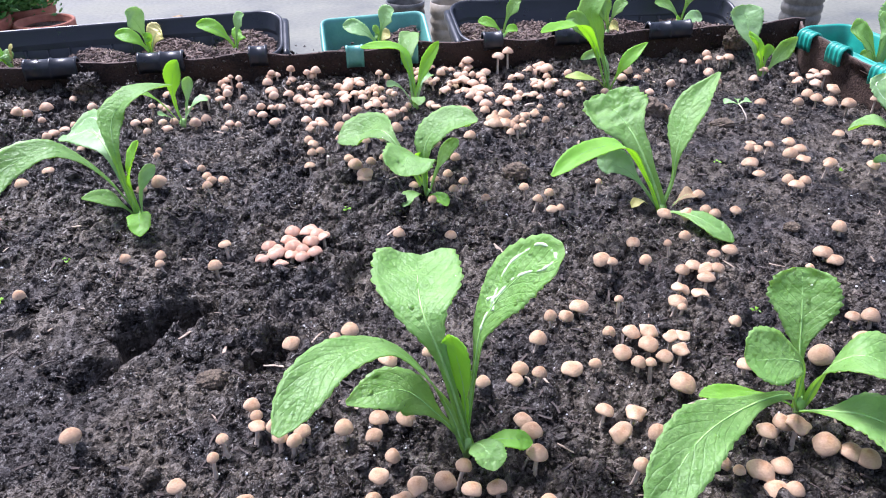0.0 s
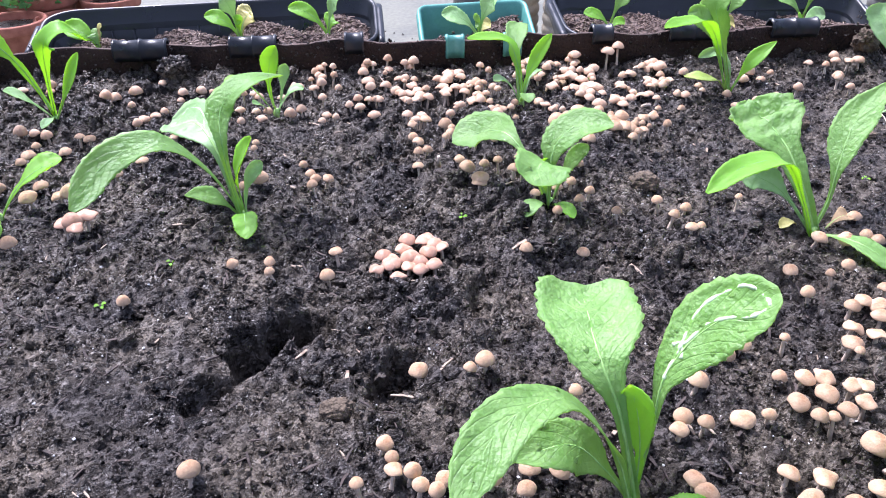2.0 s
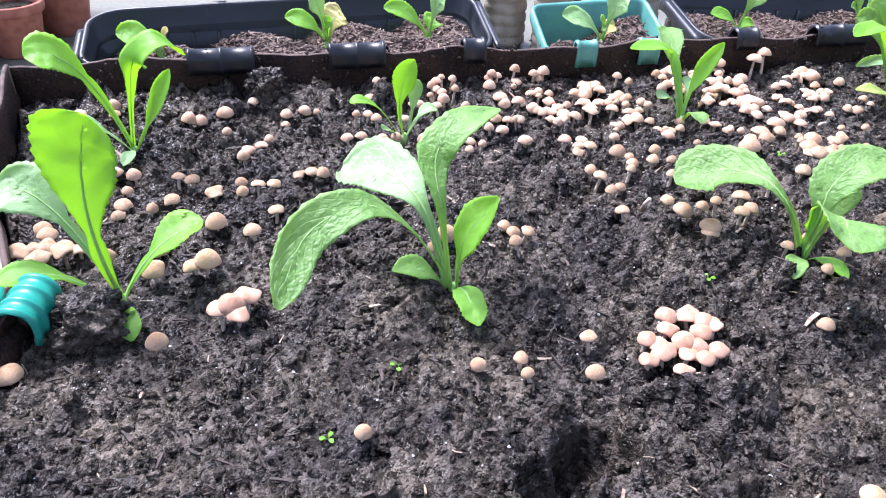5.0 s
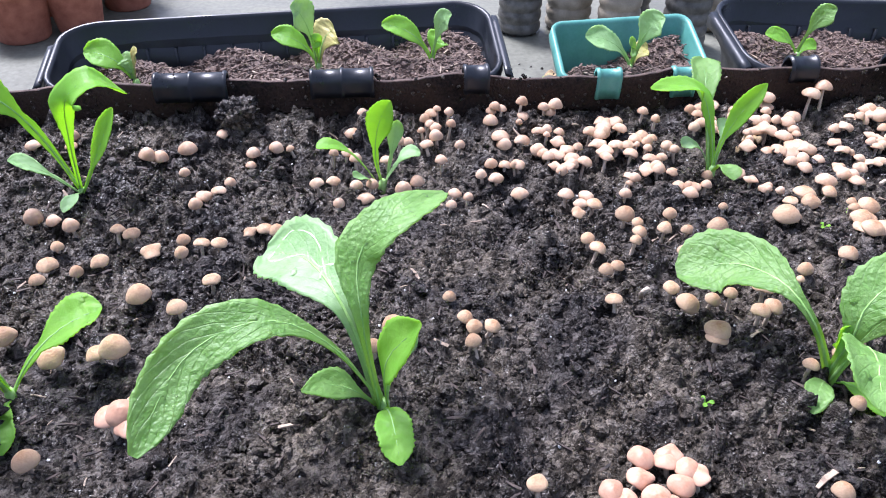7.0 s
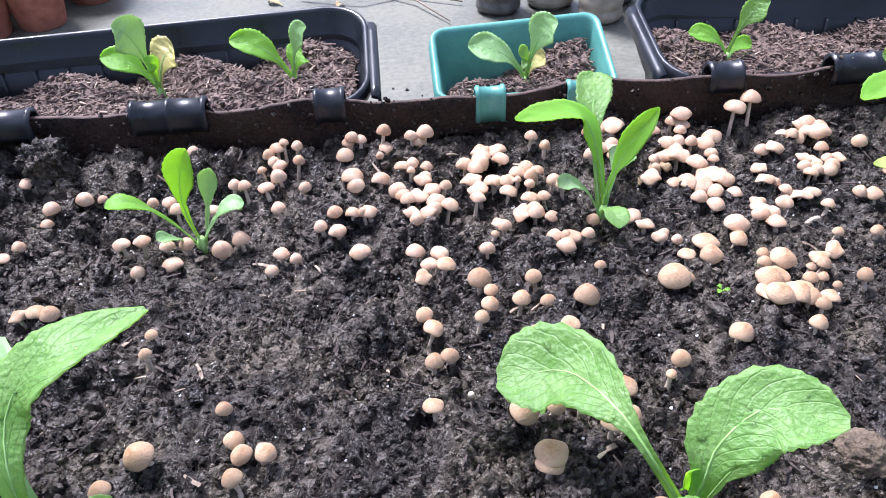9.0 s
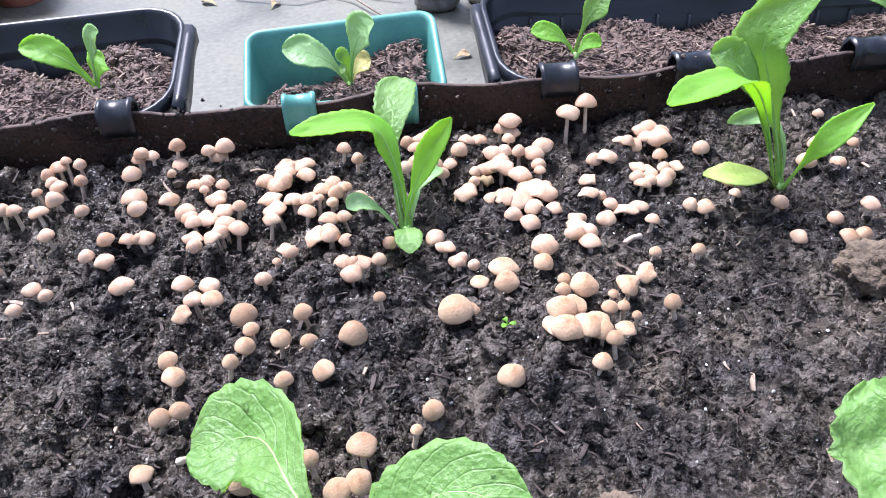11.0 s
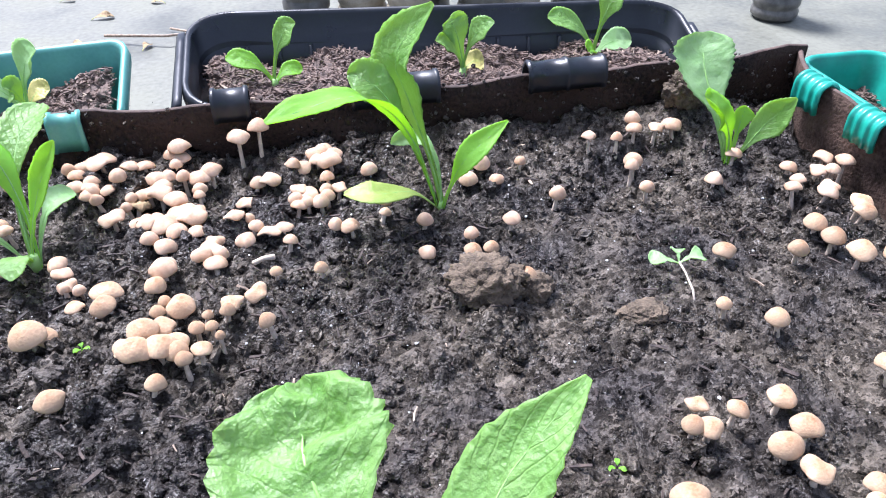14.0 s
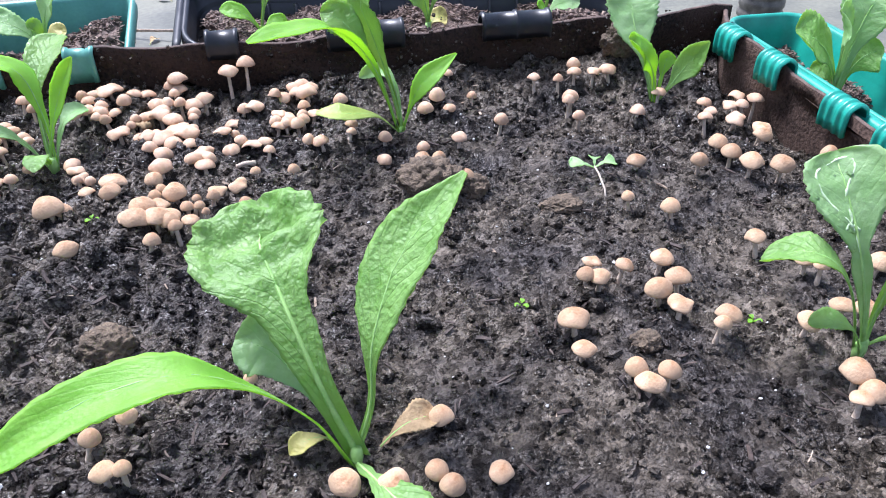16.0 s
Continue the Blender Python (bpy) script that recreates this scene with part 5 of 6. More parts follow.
PATCH_H = [
    (0.088, 0.731, 13), (-0.327, 0.733, 16), (0.115, 0.735, 16), (-0.541, 0.736, 18), (0.312, 0.742, 15), (0.272, 0.744, 23),
    (-0.191, 0.745, 10), (-0.475, 0.745, 14), (0.287, 0.746, 23), (0.833, 0.748, 24), (0.266, 0.748, 18), (0.012, 0.749, 17),
    (0.296, 0.752, 20), (0.804, 0.753, 24), (0.050, 0.754, 12), (-0.446, 0.754, 13), (0.885, 0.756, 18), (0.132, 0.762, 21),
    (0.104, 0.763, 13), (0.319, 0.764, 10), (-0.427, 0.764, 17), (0.275, 0.766, 22), (0.309, 0.766, 12), (0.359, 0.767, 14),
    (0.012, 0.767, 14), (-0.192, 0.767, 10), (-0.475, 0.767, 20), (0.057, 0.768, 15), (0.083, 0.768, 15), (0.205, 0.772, 26),
    (0.764, 0.773, 17), (0.210, 0.774, 19),
]
PATCH_I = [
    (-0.360, 0.778, 14), (0.798, 0.779, 21), (0.705, 0.780, 19), (0.546, 0.780, 18), (-0.388, 0.783, 20), (0.063, 0.786, 12),
    (-0.346, 0.786, 16), (0.282, 0.787, 12), (-0.330, 0.789, 15), (0.331, 0.792, 17), (0.297, 0.792, 22), (-0.474, 0.793, 13),
    (0.102, 0.796, 14), (-0.362, 0.796, 14), (0.154, 0.797, 10), (0.797, 0.799, 20), (0.226, 0.801, 15), (-0.278, 0.801, 16),
    (0.245, 0.802, 20), (0.348, 0.803, 18), (0.057, 0.803, 20), (-0.301, 0.803, 16), (-0.289, 0.804, 16), (0.847, 0.809, 19),
    (-0.412, 0.810, 16), (0.013, 0.811, 16), (0.243, 0.814, 23), (-0.427, 0.815, 15), (0.511, 0.816, 17), (0.396, 0.821, 12),
    (0.527, 0.822, 14), (0.363, 0.824, 10),
]
PATCH_J = [
    (0.274, 0.824, 17), (0.030, 0.824, 17), (0.857, 0.826, 20), (0.019, 0.826, 15), (0.224, 0.826, 10), (0.478, 0.827, 15),
    (-0.470, 0.828, 18), (-0.111, 0.832, 12), (0.133, 0.833, 18), (0.215, 0.835, 15), (0.280, 0.838, 23), (-0.490, 0.838, 16),
    (0.068, 0.839, 14), (0.007, 0.841, 17), (0.025, 0.841, 17), (0.317, 0.842, 20), (0.835, 0.843, 20), (0.140, 0.843, 19),
    (0.153, 0.843, 13), (0.283, 0.844, 17), (0.519, 0.845, 14), (-0.221, 0.845, 13), (-0.512, 0.847, 20), (0.128, 0.848, 15),
    (-0.092, 0.848, 11), (0.810, 0.850, 16), (-0.038, 0.851, 19), (0.206, 0.852, 16), (0.308, 0.853, 17), (-0.194, 0.854, 18),
    (0.319, 0.855, 15), (-0.360, 0.855, 15),
]
PATCH_K = [
    (0.076, 0.856, 6), (-0.105, 0.856, 15), (0.555, 0.859, 17), (0.373, 0.861, 13), (0.824, 0.864, 15), (0.313, 0.864, 18),
    (0.089, 0.867, 14), (0.164, 0.867, 12), (0.200, 0.869, 16), (-0.156, 0.869, 19), (0.862, 0.870, 15), (0.484, 0.871, 15),
    (-0.357, 0.871, 17), (0.080, 0.872, 15), (0.424, 0.874, 18), (0.340, 0.874, 18), (0.745, 0.875, 17), (0.131, 0.875, 15),
    (0.276, 0.876, 19), (-0.341, 0.876, 15), (0.848, 0.877, 18), (-0.204, 0.878, 14), (0.411, 0.879, 14), (-0.140, 0.879, 16),
    (0.359, 0.880, 20), (-0.188, 0.881, 14), (0.686, 0.883, 14), (-0.057, 0.883, 17), (0.012, 0.884, 14), (0.106, 0.884, 18),
    (0.265, 0.884, 15), (0.825, 0.886, 16),
]
PATCH_L = [
    (0.885, 0.887, 19), (0.452, 0.887, 11), (-0.242, 0.887, 16), (0.118, 0.888, 17), (0.605, 0.889, 16), (-0.071, 0.889, 14),
    (0.346, 0.890, 14), (-0.228, 0.890, 15), (0.301, 0.891, 15), (-0.332, 0.892, 13), (0.868, 0.895, 21), (0.285, 0.895, 19),
    (0.008, 0.897, 16), (0.332, 0.899, 18), (0.027, 0.900, 20), (-0.059, 0.904, 15), (0.454, 0.905, 14), (0.040, 0.905, 18),
    (0.130, 0.905, 14), (-0.379, 0.905, 12), (-0.045, 0.905, 15), (0.274, 0.906, 28), (0.262, 0.906, 20), (-0.030, 0.906, 17),
    (0.116, 0.907, 18), (0.067, 0.912, 16), (0.557, 0.913, 15), (0.382, 0.913, 16), (0.295, 0.913, 25), (-0.313, 0.913, 12),
    (0.685, 0.914, 14), (0.032, 0.914, 20),
]
PATCH_M = [
    (0.788, 0.917, 16), (0.403, 0.917, 16), (0.097, 0.918, 17), (0.289, 0.919, 27), (0.267, 0.919, 15), (0.233, 0.921, 22),
    (0.534, 0.922, 18), (0.409, 0.923, 15), (-0.111, 0.923, 15), (-0.170, 0.924, 15), (0.015, 0.925, 20), (0.694, 0.927, 19),
    (-0.311, 0.927, 17), (0.341, 0.927, 18), (-0.204, 0.928, 15), (0.119, 0.930, 11), (0.393, 0.931, 19), (0.029, 0.933, 18),
    (0.143, 0.933, 15), (0.419, 0.934, 16), (0.385, 0.934, 16), (0.548, 0.935, 19), (0.088, 0.935, 19), (0.100, 0.936, 18),
    (0.281, 0.937, 22), (-0.002, 0.937, 19), (-0.424, 0.938, 20), (-0.040, 0.939, 18), (-0.214, 0.940, 15), (0.586, 0.941, 12),
    (0.069, 0.941, 21), (-0.411, 0.941, 18),
]
PATCH_N = [
    (-0.229, 0.941, 11), (0.130, 0.944, 16), (0.112, 0.945, 17), (0.412, 0.946, 14), (-0.382, 0.946, 22), (-0.044, 0.946, 23),
    (-0.088, 0.947, 13), (-0.290, 0.948, 17), (0.022, 0.949, 18), (0.268, 0.950, 23), (0.243, 0.950, 12), (-0.271, 0.950, 10),
    (-0.125, 0.950, 16), (0.361, 0.950, 19), (0.449, 0.951, 16), (-0.018, 0.951, 19), (0.301, 0.952, 14), (0.122, 0.954, 16),
    (-0.144, 0.954, 14), (0.259, 0.955, 21), (-0.157, 0.956, 14), (0.688, 0.957, 13), (0.071, 0.957, 19), (0.207, 0.959, 15),
    (0.025, 0.961, 13), (0.187, 0.962, 14), (0.390, 0.964, 20), (0.003, 0.964, 15), (0.662, 0.965, 16), (0.098, 0.965, 18),
    (-0.111, 0.965, 17), (0.300, 0.967, 21),
]
PATCH_O = [
    (0.078, 0.967, 21), (-0.508, 0.967, 15), (-0.547, 0.967, 18), (0.287, 0.968, 14), (0.417, 0.968, 23), (0.014, 0.968, 13),
    (0.233, 0.969, 16), (0.711, 0.970, 16), (0.732, 0.970, 17), (0.382, 0.970, 18), (0.197, 0.970, 17), (0.263, 0.971, 20),
    (0.752, 0.972, 21), (0.404, 0.972, 17), (0.209, 0.973, 15), (-0.206, 0.974, 17), (0.311, 0.975, 21), (0.568, 0.975, 11),
    (-0.349, 0.976, 15), (0.420, 0.977, 19), (0.081, 0.977, 21), (0.096, 0.977, 19), (-0.050, 0.977, 18), (-0.017, 0.978, 9),
    (0.143, 0.978, 13), (0.240, 0.980, 17), (-0.113, 0.980, 16), (-0.098, 0.981, 13), (-0.511, 0.982, 17), (-0.124, 0.983, 13),
    (0.717, 0.984, 17), (0.410, 0.984, 20),
]
PATCH_P = [
    (0.253, 0.986, 17), (-0.011, 0.988, 15), (0.131, 0.990, 14), (0.190, 0.991, 14), (-0.195, 0.993, 13), (0.201, 0.994, 18),
    (0.284, 0.994, 17), (0.023, 0.995, 14), (0.215, 0.996, 27), (0.274, 0.996, 14), (-0.115, 1.000, 17), (-0.048, 1.002, 13),
    (-0.035, 1.005, 14), (-0.099, 1.006, 12), (0.286, 1.007, 22), (0.015, 1.009, 14), (0.028, 1.011, 18), (-0.046, 1.014, 14),
    (0.341, 1.018, 22), (-0.014, 1.019, 15), (0.361, 1.025, 22),
]

PATCHES = [PATCH_A, PATCH_B, PATCH_C, PATCH_D, PATCH_E, PATCH_F, PATCH_G, PATCH_H, PATCH_I, PATCH_J, PATCH_K, PATCH_L, PATCH_M, PATCH_N, PATCH_O, PATCH_P]
rnd = random.Random(77)
PLACES = [(x, y, mm / 1000) for patch in PATCHES for x, y, mm in patch]
for x, y, size in list(PLACES):
    # in a clump smaller caps push out between the others
    if y > 0.6 and sum(1 for p in PLACES if abs(p[0] - x) < 0.028 and abs(p[1] - y) < 0.028) > 4 and rnd.random() < 0.55:
        turn = rnd.uniform(0, 6.28)
        PLACES.append((x + 0.011 * math.cos(turn), y + 0.011 * math.sin(turn), size * rnd.uniform(0.7, 0.95)))
far_verts, far_faces, far_slots = [], [], []
PLACES.sort(key=lambda p: p[1])
for number, (x, y, size) in enumerate(PLACES):
    size = min(max(size, 0.008), 0.026) * 0.96
    crowded = sum(1 for p in PLACES if abs(p[0] - x) < 0.03 and abs(p[1] - y) < 0.03) > 3
    # the tall ones at the foot of the wall
    taller = max(y - 0.996, 0.0) * 0.5
    x, y = x * (1 - 0.6 * max(y - 0.996, 0.0)), min(y, 0.996)
    z = ground(x, y)
    rise = min(max(level(x, y) + (0.014 if size < 0.021 else 0.018) - 0.2 * size - z, 0.32 * size), 0.030) + taller
    thing = empty("mushroom", (x, y, z))
    thing.rotation_euler = (rnd.gauss(0, 0.11), rnd.gauss(0, 0.11), rnd.uniform(0, 6.28))
    pick = rnd.choice(CAPS[4:] if size > 0.017 else CAPS[1:8]) if crowded else rnd.choice(CAPS[:7])
    if (-0.06 < x < 0.03 and 0.455 < y < 0.53) or (-0.40 < x < -0.33 and y < 0.62):
        pick = rnd.choice(PINK_CAPS)
    elif size < 0.014:
        pick = rnd.choice(CAPS[:3])
    cap = new("cap", pick)
    cap.parent, cap.location, cap.scale = thing, (0, 0, rise), (size, size * rnd.uniform(0.9, 1.05), size * rnd.uniform(0.85, 1.1))
    foot = rnd.choice(STEMS)
    if number >= 300:
        # the crowd along the far wall is one patch
        m = Matrix.LocRotScale(thing.location, thing.rotation_euler, None)
        for me, mm, first in ((pick, m @ Matrix.LocRotScale(cap.location, None, cap.scale), 0),
                              (foot, m @ Matrix.Diagonal((0.014 + 0.25 * size * 0.3, 0.014 + 0.25 * size * 0.3, rise + 0.06 * size, 1)), 2)):
            b = len(far_verts)
            far_verts += [tuple(mm @ v.co) for v in me.vertices]
            far_faces += [tuple(b + i for i in p.vertices) for p in me.polygons]
            far_slots += [first + p.material_index for p in me.polygons]
        bpy.data.objects.remove(cap)
        bpy.data.objects.remove(thing)
        continue
    stem = new("stem", foot)
    stem.parent, stem.scale = thing, (0.014 + 0.25 * size * 0.3, 0.014 + 0.25 * size * 0.3, rise + 0.06 * size)
    tagged(thing, "tan domed mushroom crowded in a clump on damp soil" if crowded else "small tan domed mushroom standing alone on damp soil", "mushroom", "mushrooms in the bed")

crowd = piece("mushroom_crowd", far_verts, far_faces, [CAP_FINE, GILL, STALK], None, slots=far_slots)
tagged(crowd, "dense crowd of tan mushrooms along the bag wall", "mushrooms", kind="stuff")


def shrivelled(x, y, size, seed):
    """A collapsed brown mushroom with a torn rim."""
    thing = empty("withered_mushroom", (x, y, ground(x, y)))
    rnd = random.Random(seed)
    thing.rotation_euler = (0.35, -0.25, rnd.uniform(0, 6.28))
    cap = new("cap", cap_mesh("flat", seed, WITHERED))
    off = Vector((seed * 1.3, seed * 0.7, 2.0))
    for v in cap.data.vertices:
        v.co += Vector((0.10 * noise.noise(v.co * 3 + off), 0.10 * noise.noise(v.co * 3 - off), 0.22 * noise.noise(v.co * 4 + off)))
    cap.parent, cap.location, cap.scale = thing, (0, 0, 0.008), (size, size, size)
    stem = new("stem", STEMS[0])
    stem.parent, stem.scale = thing, (0.016, 0.016, 0.010)
    return tagged(thing, "shrivelled brown mushroom with a torn cap", "mushroom", "withered mushrooms")


shrivelled(0.248, 0.941, 0.021, 611)
shrivelled(0.232, 0.925, 0.013, 612)


# ---- small things on the soil ----
def lump(name, x, y, rx, ry, rz, mat, label, seed, turn=0.0, sink=0.35, rough=0.22):
    bm = bmesh.new()
    bmesh.ops.create_icosphere(bm, subdivisions=5, radius=1)
    off = Vector((seed * 3.1, seed * 1.7, 0))
    for v in bm.verts:
        p = v.co.copy()
        k = 1 + rough * noise.noise(p * 1.6 + off) + rough * 0.7 * noise.noise(p * 4.3 + off) + rough * 0.4 * noise.noise(p * 11 + off) + rough * 0.2 * noise.noise(p * 25 + off)
        v.co = Vector((p.x * rx * k, p.y * ry * k, p.z * rz * k))
    ob = part(name, bm, mat)
    ob.matrix_basis = pose(x, y, ground(x, y) + rz * (1 - 2 * sink), 0, 0, turn)
    return tagged(ob, label, "clod", "clods on the bed")


lump("soil_clod", 0.512, 0.775, 0.027, 0.023, 0.019, CLOD, "large dry brown clod of earth with roots", 1, -8, rough=0.3)
lump("soil_clod", 0.549, 0.778, 0.016, 0.013, 0.013, CLOD, "small dry brown clod beside the large one", 2)
lump("soil_clod", 0.270, 0.612, 0.017, 0.015, 0.012, CLOD, "greyish stony clod on the soil", 3)
lump("soil_clod", -0.331, 0.990, 0.024, 0.017, 0.022, SOIL, "dark jagged clod against the bag wall", 4, rough=0.4)
lump("soil_clod", -0.474, 0.580, 0.030, 0.024, 0.022, SOIL, "dark fibrous root clod beside a seedling", 5, rough=0.4)
lump("soil_clod", 0.772, 0.998, 0.022, 0.014, 0.020, CLOD, "brown clod against the bag wall", 6, rough=0.4)
lump("soil_clod", 0.620, 0.560, 0.011, 0.009, 0.007, CLOD, "small grey pebble-like clod", 7)
lump("soil_clod", 0.545, 0.430, 0.010, 0.008, 0.006, CLOD, "small grey pebble-like clod", 8)
lump("soil_clod", 0.62, 0.735, 0.018, 0.012, 0.007, CLOD, "flat brown clod pressed into the soil", 9)
lump("soil_clod", -0.085, 0.300, 0.014, 0.010, 0.008, CLOD, "small brown clod in the soil", 10)


def weed(x, y, seed, size=0.0042):
    z = ground(x, y)
    thing = empty("weed_sprout", (x, y, z))
    r = random.Random(seed)
    a0 = r.uniform(0, 6.28)
    for k in range(3):
        a = a0 + k * 2.2
        d = Vector((math.cos(a), math.sin(a), 0))
        leaf(thing, (0, 0, 0), d * size * 0.6 + Vector((0, 0, size * 0.6)), d * size * 1.4 + Vector((0, 0, size * 0.5)), size * 0.9, UP, LIT_LIME_LEAF, seed=seed + k, rib=False, stalk=0.2)
    return tagged(thing, "tiny bright green weed sprouting from soil", "weed", "tiny weeds in the bed")


for k, (x, y) in enumerate(((0.237, 0.760), (0.548, 0.612), (0.708, 0.573), (-0.245, 0.491), (0.432, 0.304), (0.29, 0.80), (0.05, 0.57), (-0.30, 0.44))):
    weed(x, y, 300 + 5 * k)

# the cotyledon sprout on its bent white stalk
sprout = empty("cotyledon_sprout", (0.659, 0.733, ground(0.659, 0.733)))
v, f = tube([(0, 0, -0.003), (0.001, 0.010, 0.007), (0, 0.023, 0.014), (-0.001, 0.032, 0.017)], [0.0010, 0.0009, 0.0008, 0.0008], 6)
piece("stalk", v, f, STALK, sprout, "thin white stalk")
for dx, dy, w in ((-0.022, 0.004, 0.014), (0.020, 0.002, 0.014), (0.004, 0.014, 0.010)):
    leaf(sprout, (-0.001, 0.032, 0.016), (-0.001 + dx * 0.6, 0.032 + dy * 0.6, 0.021), (-0.001 + dx, 0.032 + dy, 0.018), w * 1.25, UP, PALE_LEAF, seed=int(900 + dx * 1000), rib=False, stalk=0.25)
tagged(sprout, "small two-lobed green sprout on a leaning white stalk", "sprout")


def fallen_stem(x, y, length, turn, label, tilt=8, thick=0.0022):
    v, f = tube([(-length / 2, 0, 0), (0, 0.001, 0.001), (length / 2, 0, 0)], [thick, thick * 0.9, thick * 1.15], 7)
    ob = piece("mushroom_stalk", v, f, STALK)
    ob.matrix_basis = pose(x, y, ground(x, y) + 0.004 + length / 2 * math.sin(radians(abs(tilt))), 0, tilt, turn)
    return tagged(ob, label, "mushroom stalk", "broken stalks on the bed")


fallen_stem(0.036, 0.680, 0.026, 80, "pale broken mushroom stalk sticking out of soil", 55)
fallen_stem(0.322, 0.200, 0.020, 15, "white broken mushroom stalk lying on soil")
fallen_stem(0.353, 0.846, 0.018, 30, "white broken mushroom stalk lying on soil")
fallen_stem(0.335, 0.192, 0.012, 60, "white broken mushroom stalk lying on soil")


def dry_leaf(x, y, z, size, turn, mat, label, seed):
    holder = empty("fallen_leaf", (x, y, z))
    d = Vector((math.cos(radians(turn)), math.sin(radians(turn)), 0))
    leaf(holder, -d * size * 0.5, Vector((0, 0, 0.006 + size * 0.1)), d * size * 0.5 + Vector((0, 0, 0.003)), size * 0.55, UP, mat, seed=seed, ruffle=0.15, stalk=0.1)
    return tagged(holder, label, "fallen leaf", "fallen leaves")


dry_leaf(0.452, 0.508, ground(0.452, 0.508) + 0.004, 0.040, 20, WITHERED, "withered brown leaf curled on the soil", 401)
dry_leaf(0.395, 0.508, ground(0.395, 0.508) + 0.003, 0.026, 200, YELLOW_LEAF, "withered pale leaf at a seedling's foot", 402)
for k, (x, y, s, a) in enumerate(((0.49, 2.83, 0.070, 20), (-0.19, 3.45, 0.070, 70), (-0.46, 3.53, 0.084, 140), (-0.42, 3.86, 0.098, 10), (-0.79, 4.57, 0.098, 30), (-0.20, 4.03, 0.070, 160),
                                  (-1.26, 2.69, 0.056, 100), (1.78, 3.29, 0.070, 20), (2.13, 2.60, 0.070, 60), (-0.62, 4.15, 0.070, 0))):
    dry_leaf(x, y, FLOOR + 0.002, s, a, WITHERED, "dry brown leaf fallen on the concrete", 410 + k)

# ---- the yard behind the bed ----
v, f = tube([(-0.36, 3.56, FLOOR + 0.028), (-0.11, 3.46, FLOOR + 0.042), (0.07, 3.52, FLOOR + 0.028), (0.32, 3.39, FLOOR + 0.017)], [0.007, 0.0055, 0.006, 0.0035], 8)
tagged(piece("stick", v, f, CHIP), "thin dry grey stick lying on the concrete", "stick")
v, f = tube([(-0.11, 3.63, FLOOR + 0.014), (0.12, 3.43, FLOOR + 0.028), (0.25, 3.20, FLOOR + 0.014)], [0.005, 0.0045, 0.003], 8)
tagged(piece("stick", v, f, CHIP), "thin pale twig lying on the concrete", "stick")


def flower_pot(x, y, r, h, label, bushy=False, seed=0):
    pot = empty("flower_pot", (x, y, FLOOR))
    v, f = revolve([(r * 0.2, 0.0), (r * 0.68, 0.0), (r * 0.72, 0.006), (r * 0.92, h * 0.80), (r * 0.93, h * 0.81), (r * 1.02, h * 0.81), (r * 1.04, h * 0.83), (r * 1.06, h * 0.98), (r * 1.03, h),
                    (r * 0.95, h), (r * 0.93, h * 0.96), (r * 0.88, h * 0.86), (r * 0.2, h * 0.85)], 32)
    piece("body", v, f, TERRACOTTA, pot)
    v, f = revolve([(0.005, h * 0.87), (r * 0.5, h * 0.875), (r * 0.9, h * 0.86), (r * 0.9, h * 0.84), (0.005, h * 0.84)], 24)
    piece("earth", v, f, SOIL, pot, "dark earth")
    tagged(pot, label, "flower pot", "terracotta pots")
    if bushy:
        plant = empty("pot_plant", (x, y, FLOOR + h * 0.86))
        rnd = random.Random(seed)
        verts, faces = [], []
        for k in range(14):
            a = rnd.uniform(0, 6.28)
            lean = rnd.uniform(0.2, 1.0) * r * 2.1
            top_z = rnd.uniform(0.06, 0.36)
            v, f = tube([(0, 0, -0.01), (lean * 0.4 * math.cos(a), lean * 0.4 * math.sin(a), top_z * 0.6), (lean * math.cos(a), lean * math.sin(a), top_z)], [0.003, 0.0025, 0.0015], 6)
            piece("shoot", v, f, BUSH, plant)
            for _ in range(75):
                t = rnd.uniform(0.25, 1.05)
                c = Vector((lean * math.cos(a) * t, lean * math.sin(a) * t, top_z * t)) + Vector((rnd.gauss(0, 0.045), rnd.gauss(0, 0.045), rnd.gauss(0, 0.035)))
                c.z = max(c.z, 0.0)
                d = Vector((rnd.gauss(0, 1), rnd.gauss(0, 1), rnd.gauss(0.3, 0.5))).normalized()
                s = d.orthogonal().normalized()
                ln, wd = rnd.uniform(0.03, 0.07), rnd.uniform(0.009, 0.019)
                b = len(verts)
                verts += [c, c + d * ln * 0.5 + s * wd, c + d * ln, c + d * ln * 0.5 - s * wd, c + d * ln * 0.5 + d.cross(s) * 0.003]
                faces += [(b, b + 1, b + 4), (b + 1, b + 2, b + 4), (b + 2, b + 3, b + 4), (b + 3, b, b + 4)]
        piece("foliage", verts, faces, BUSH, plant, "many small green leaves", smooth=False)
        tagged(plant, "bushy green potted herb with small leaves", "pot plant", "pot plants")
    return pot


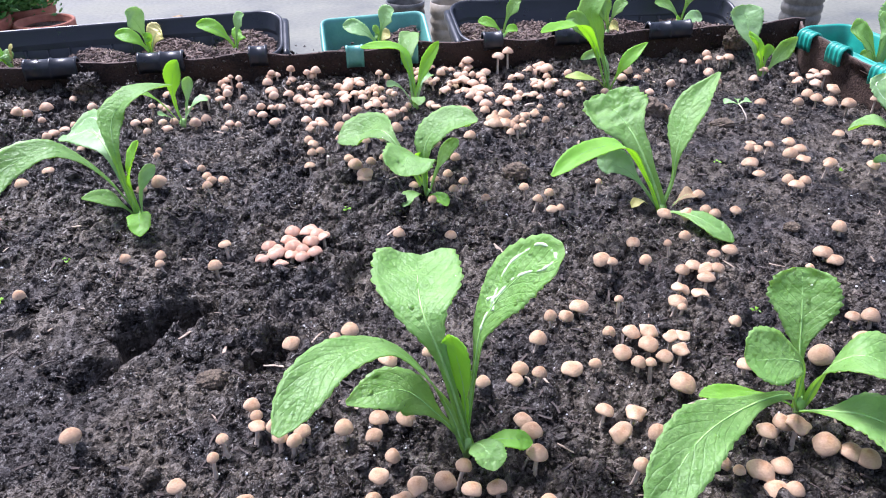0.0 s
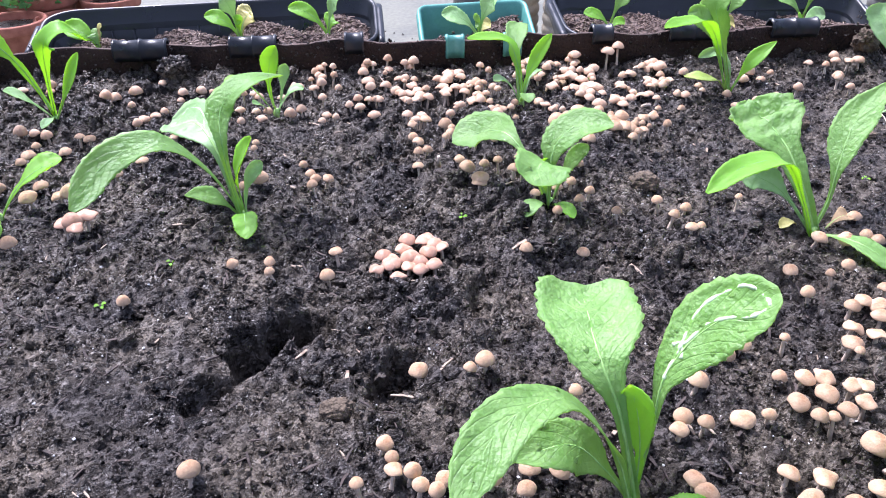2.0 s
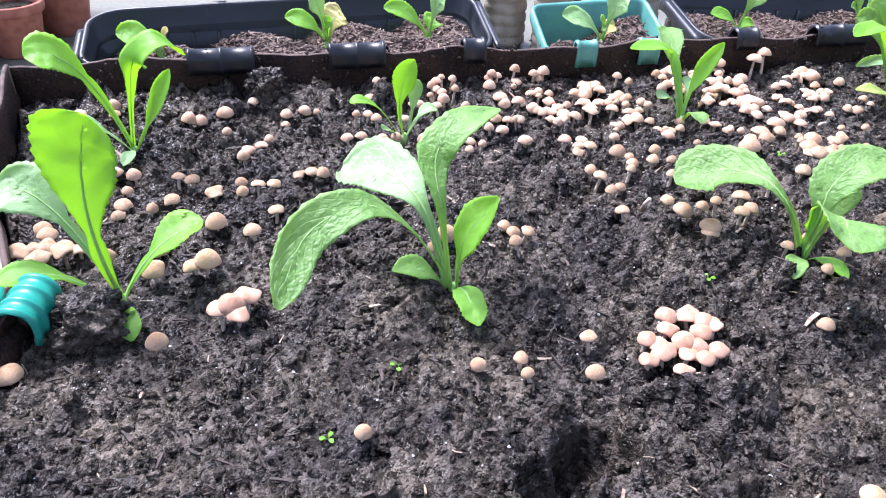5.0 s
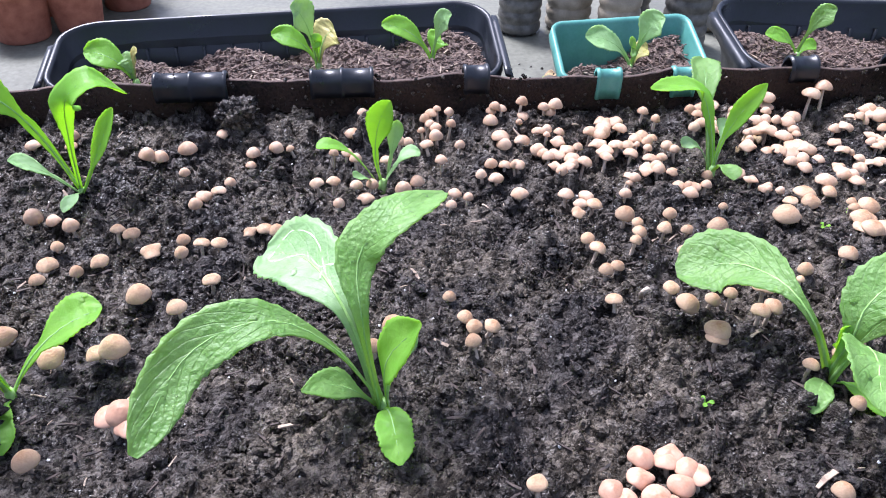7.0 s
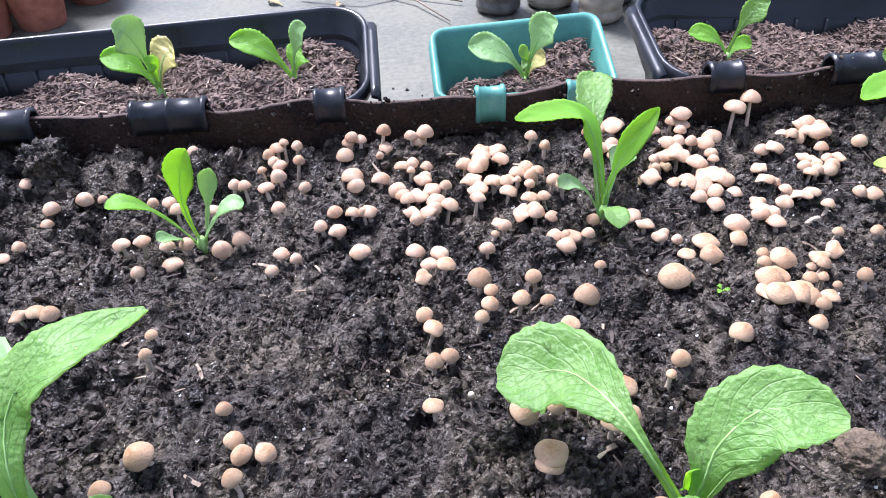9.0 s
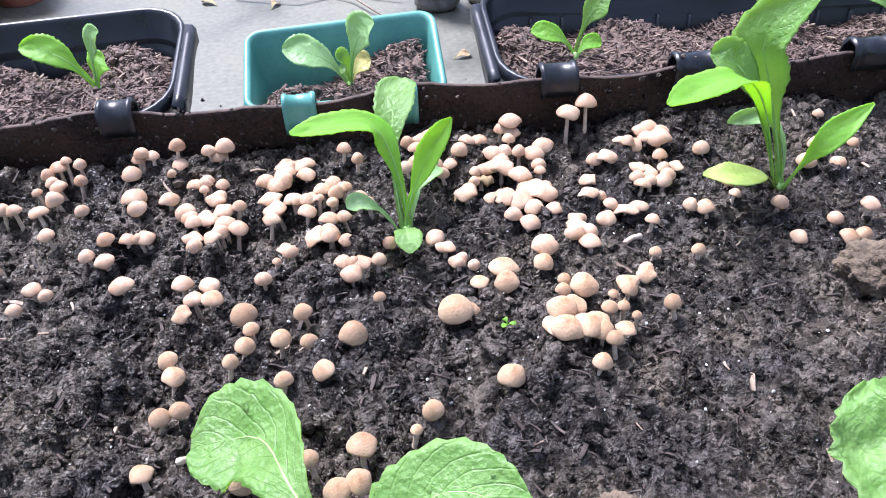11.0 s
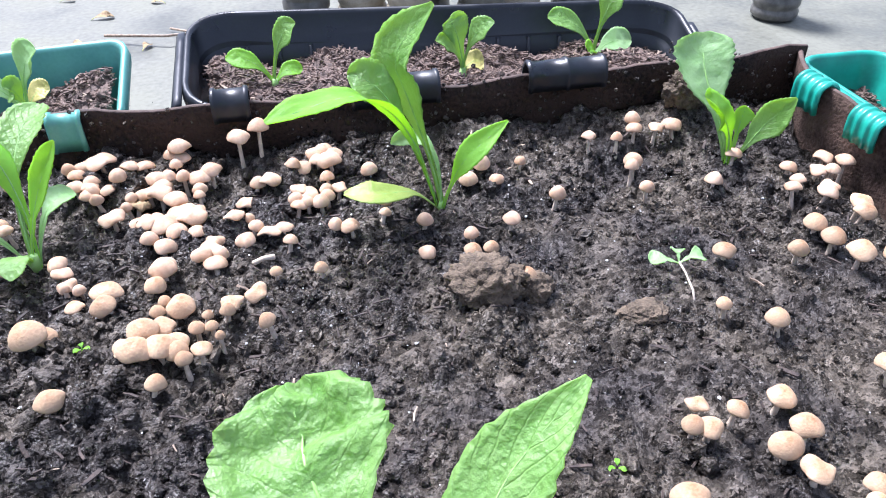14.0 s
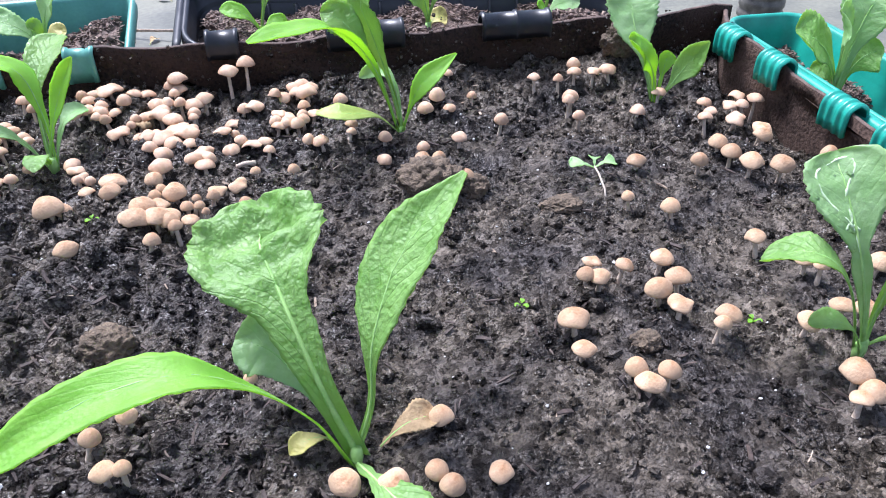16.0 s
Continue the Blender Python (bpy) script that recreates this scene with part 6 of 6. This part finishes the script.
flower_pot(-1.60, 3.38, 0.142, 0.235, "plain terracotta flower pot on the concrete", False)
flower_pot(-1.40, 3.47, 0.126, 0.218, "plain terracotta flower pot with a rim", False)
flower_pot(-1.27, 3.75, 0.134, 0.235, "terracotta flower pot behind the others", False)
flower_pot(-1.44, 4.03, 0.142, 0.251, "terracotta flower pot with a bushy herb", True, 5)
flower_pot(-1.58, 3.72, 0.159, 0.268, "terracotta flower pot with a bushy herb", True, 6)
flower_pot(-1.76, 4.12, 0.159, 0.268, "terracotta flower pot with a bushy herb", True, 7)
flower_pot(-2.18, 3.60, 0.159, 0.268, "terracotta flower pot with a bushy herb", True, 8)
flower_pot(-2.05, 4.40, 0.159, 0.268, "terracotta flower pot with a bushy herb", True, 9)


def bottle(x, y, r, h, mat, label, seed):
    thing = empty("cut_bottle", (x, y, FLOOR))
    prof = [(r * 0.2, 0.004), (r * 0.8, 0.0), (r, 0.02)]
    z = 0.02
    while z < h - 0.05:
        prof += [(r, z + 0.020), (r * 0.94, z + 0.030), (r * 0.94, z + 0.037), (r, z + 0.046)]
        z += 0.050
    prof += [(r, h), (r * 0.97, h), (r * 0.9, h - 0.02), (r * 0.9, 0.05), (r * 0.1, 0.05)]
    v, f = revolve(prof, 28, 0.01, seed)
    piece("body", v, f, mat, thing)
    v, f = revolve([(0.004, h * 0.72), (r * 0.5, h * 0.73), (r * 0.885, h * 0.71), (r * 0.885, h * 0.69), (0.004, h * 0.69)], 20)
    piece("earth", v, f, SOIL, thing, "dark earth")
    return tagged(thing, label, "plastic bottle", "cut bottles used as pots")


for k, (x, y, r, h, mat) in enumerate(((0.46, 3.32, 0.092, 0.34, GREY_PLASTIC), (0.68, 3.35, 0.097, 0.32, BEIGE_PLASTIC), (0.84, 3.16, 0.087, 0.34, BEIGE_PLASTIC),
                                       (0.94, 3.35, 0.092, 0.34, GREY_PLASTIC), (1.11, 3.12, 0.092, 0.35, GREY_PLASTIC), (1.31, 3.32, 0.097, 0.32, BEIGE_PLASTIC),
                                       (1.54, 3.28, 0.092, 0.34, GREY_PLASTIC), (2.44, 3.22, 0.097, 0.34, GREY_PLASTIC))):
    bottle(x, y, r, h, mat, "ribbed murky grey cut plastic bottle" if mat is GREY_PLASTIC else "ribbed beige cut plastic bottle", k)
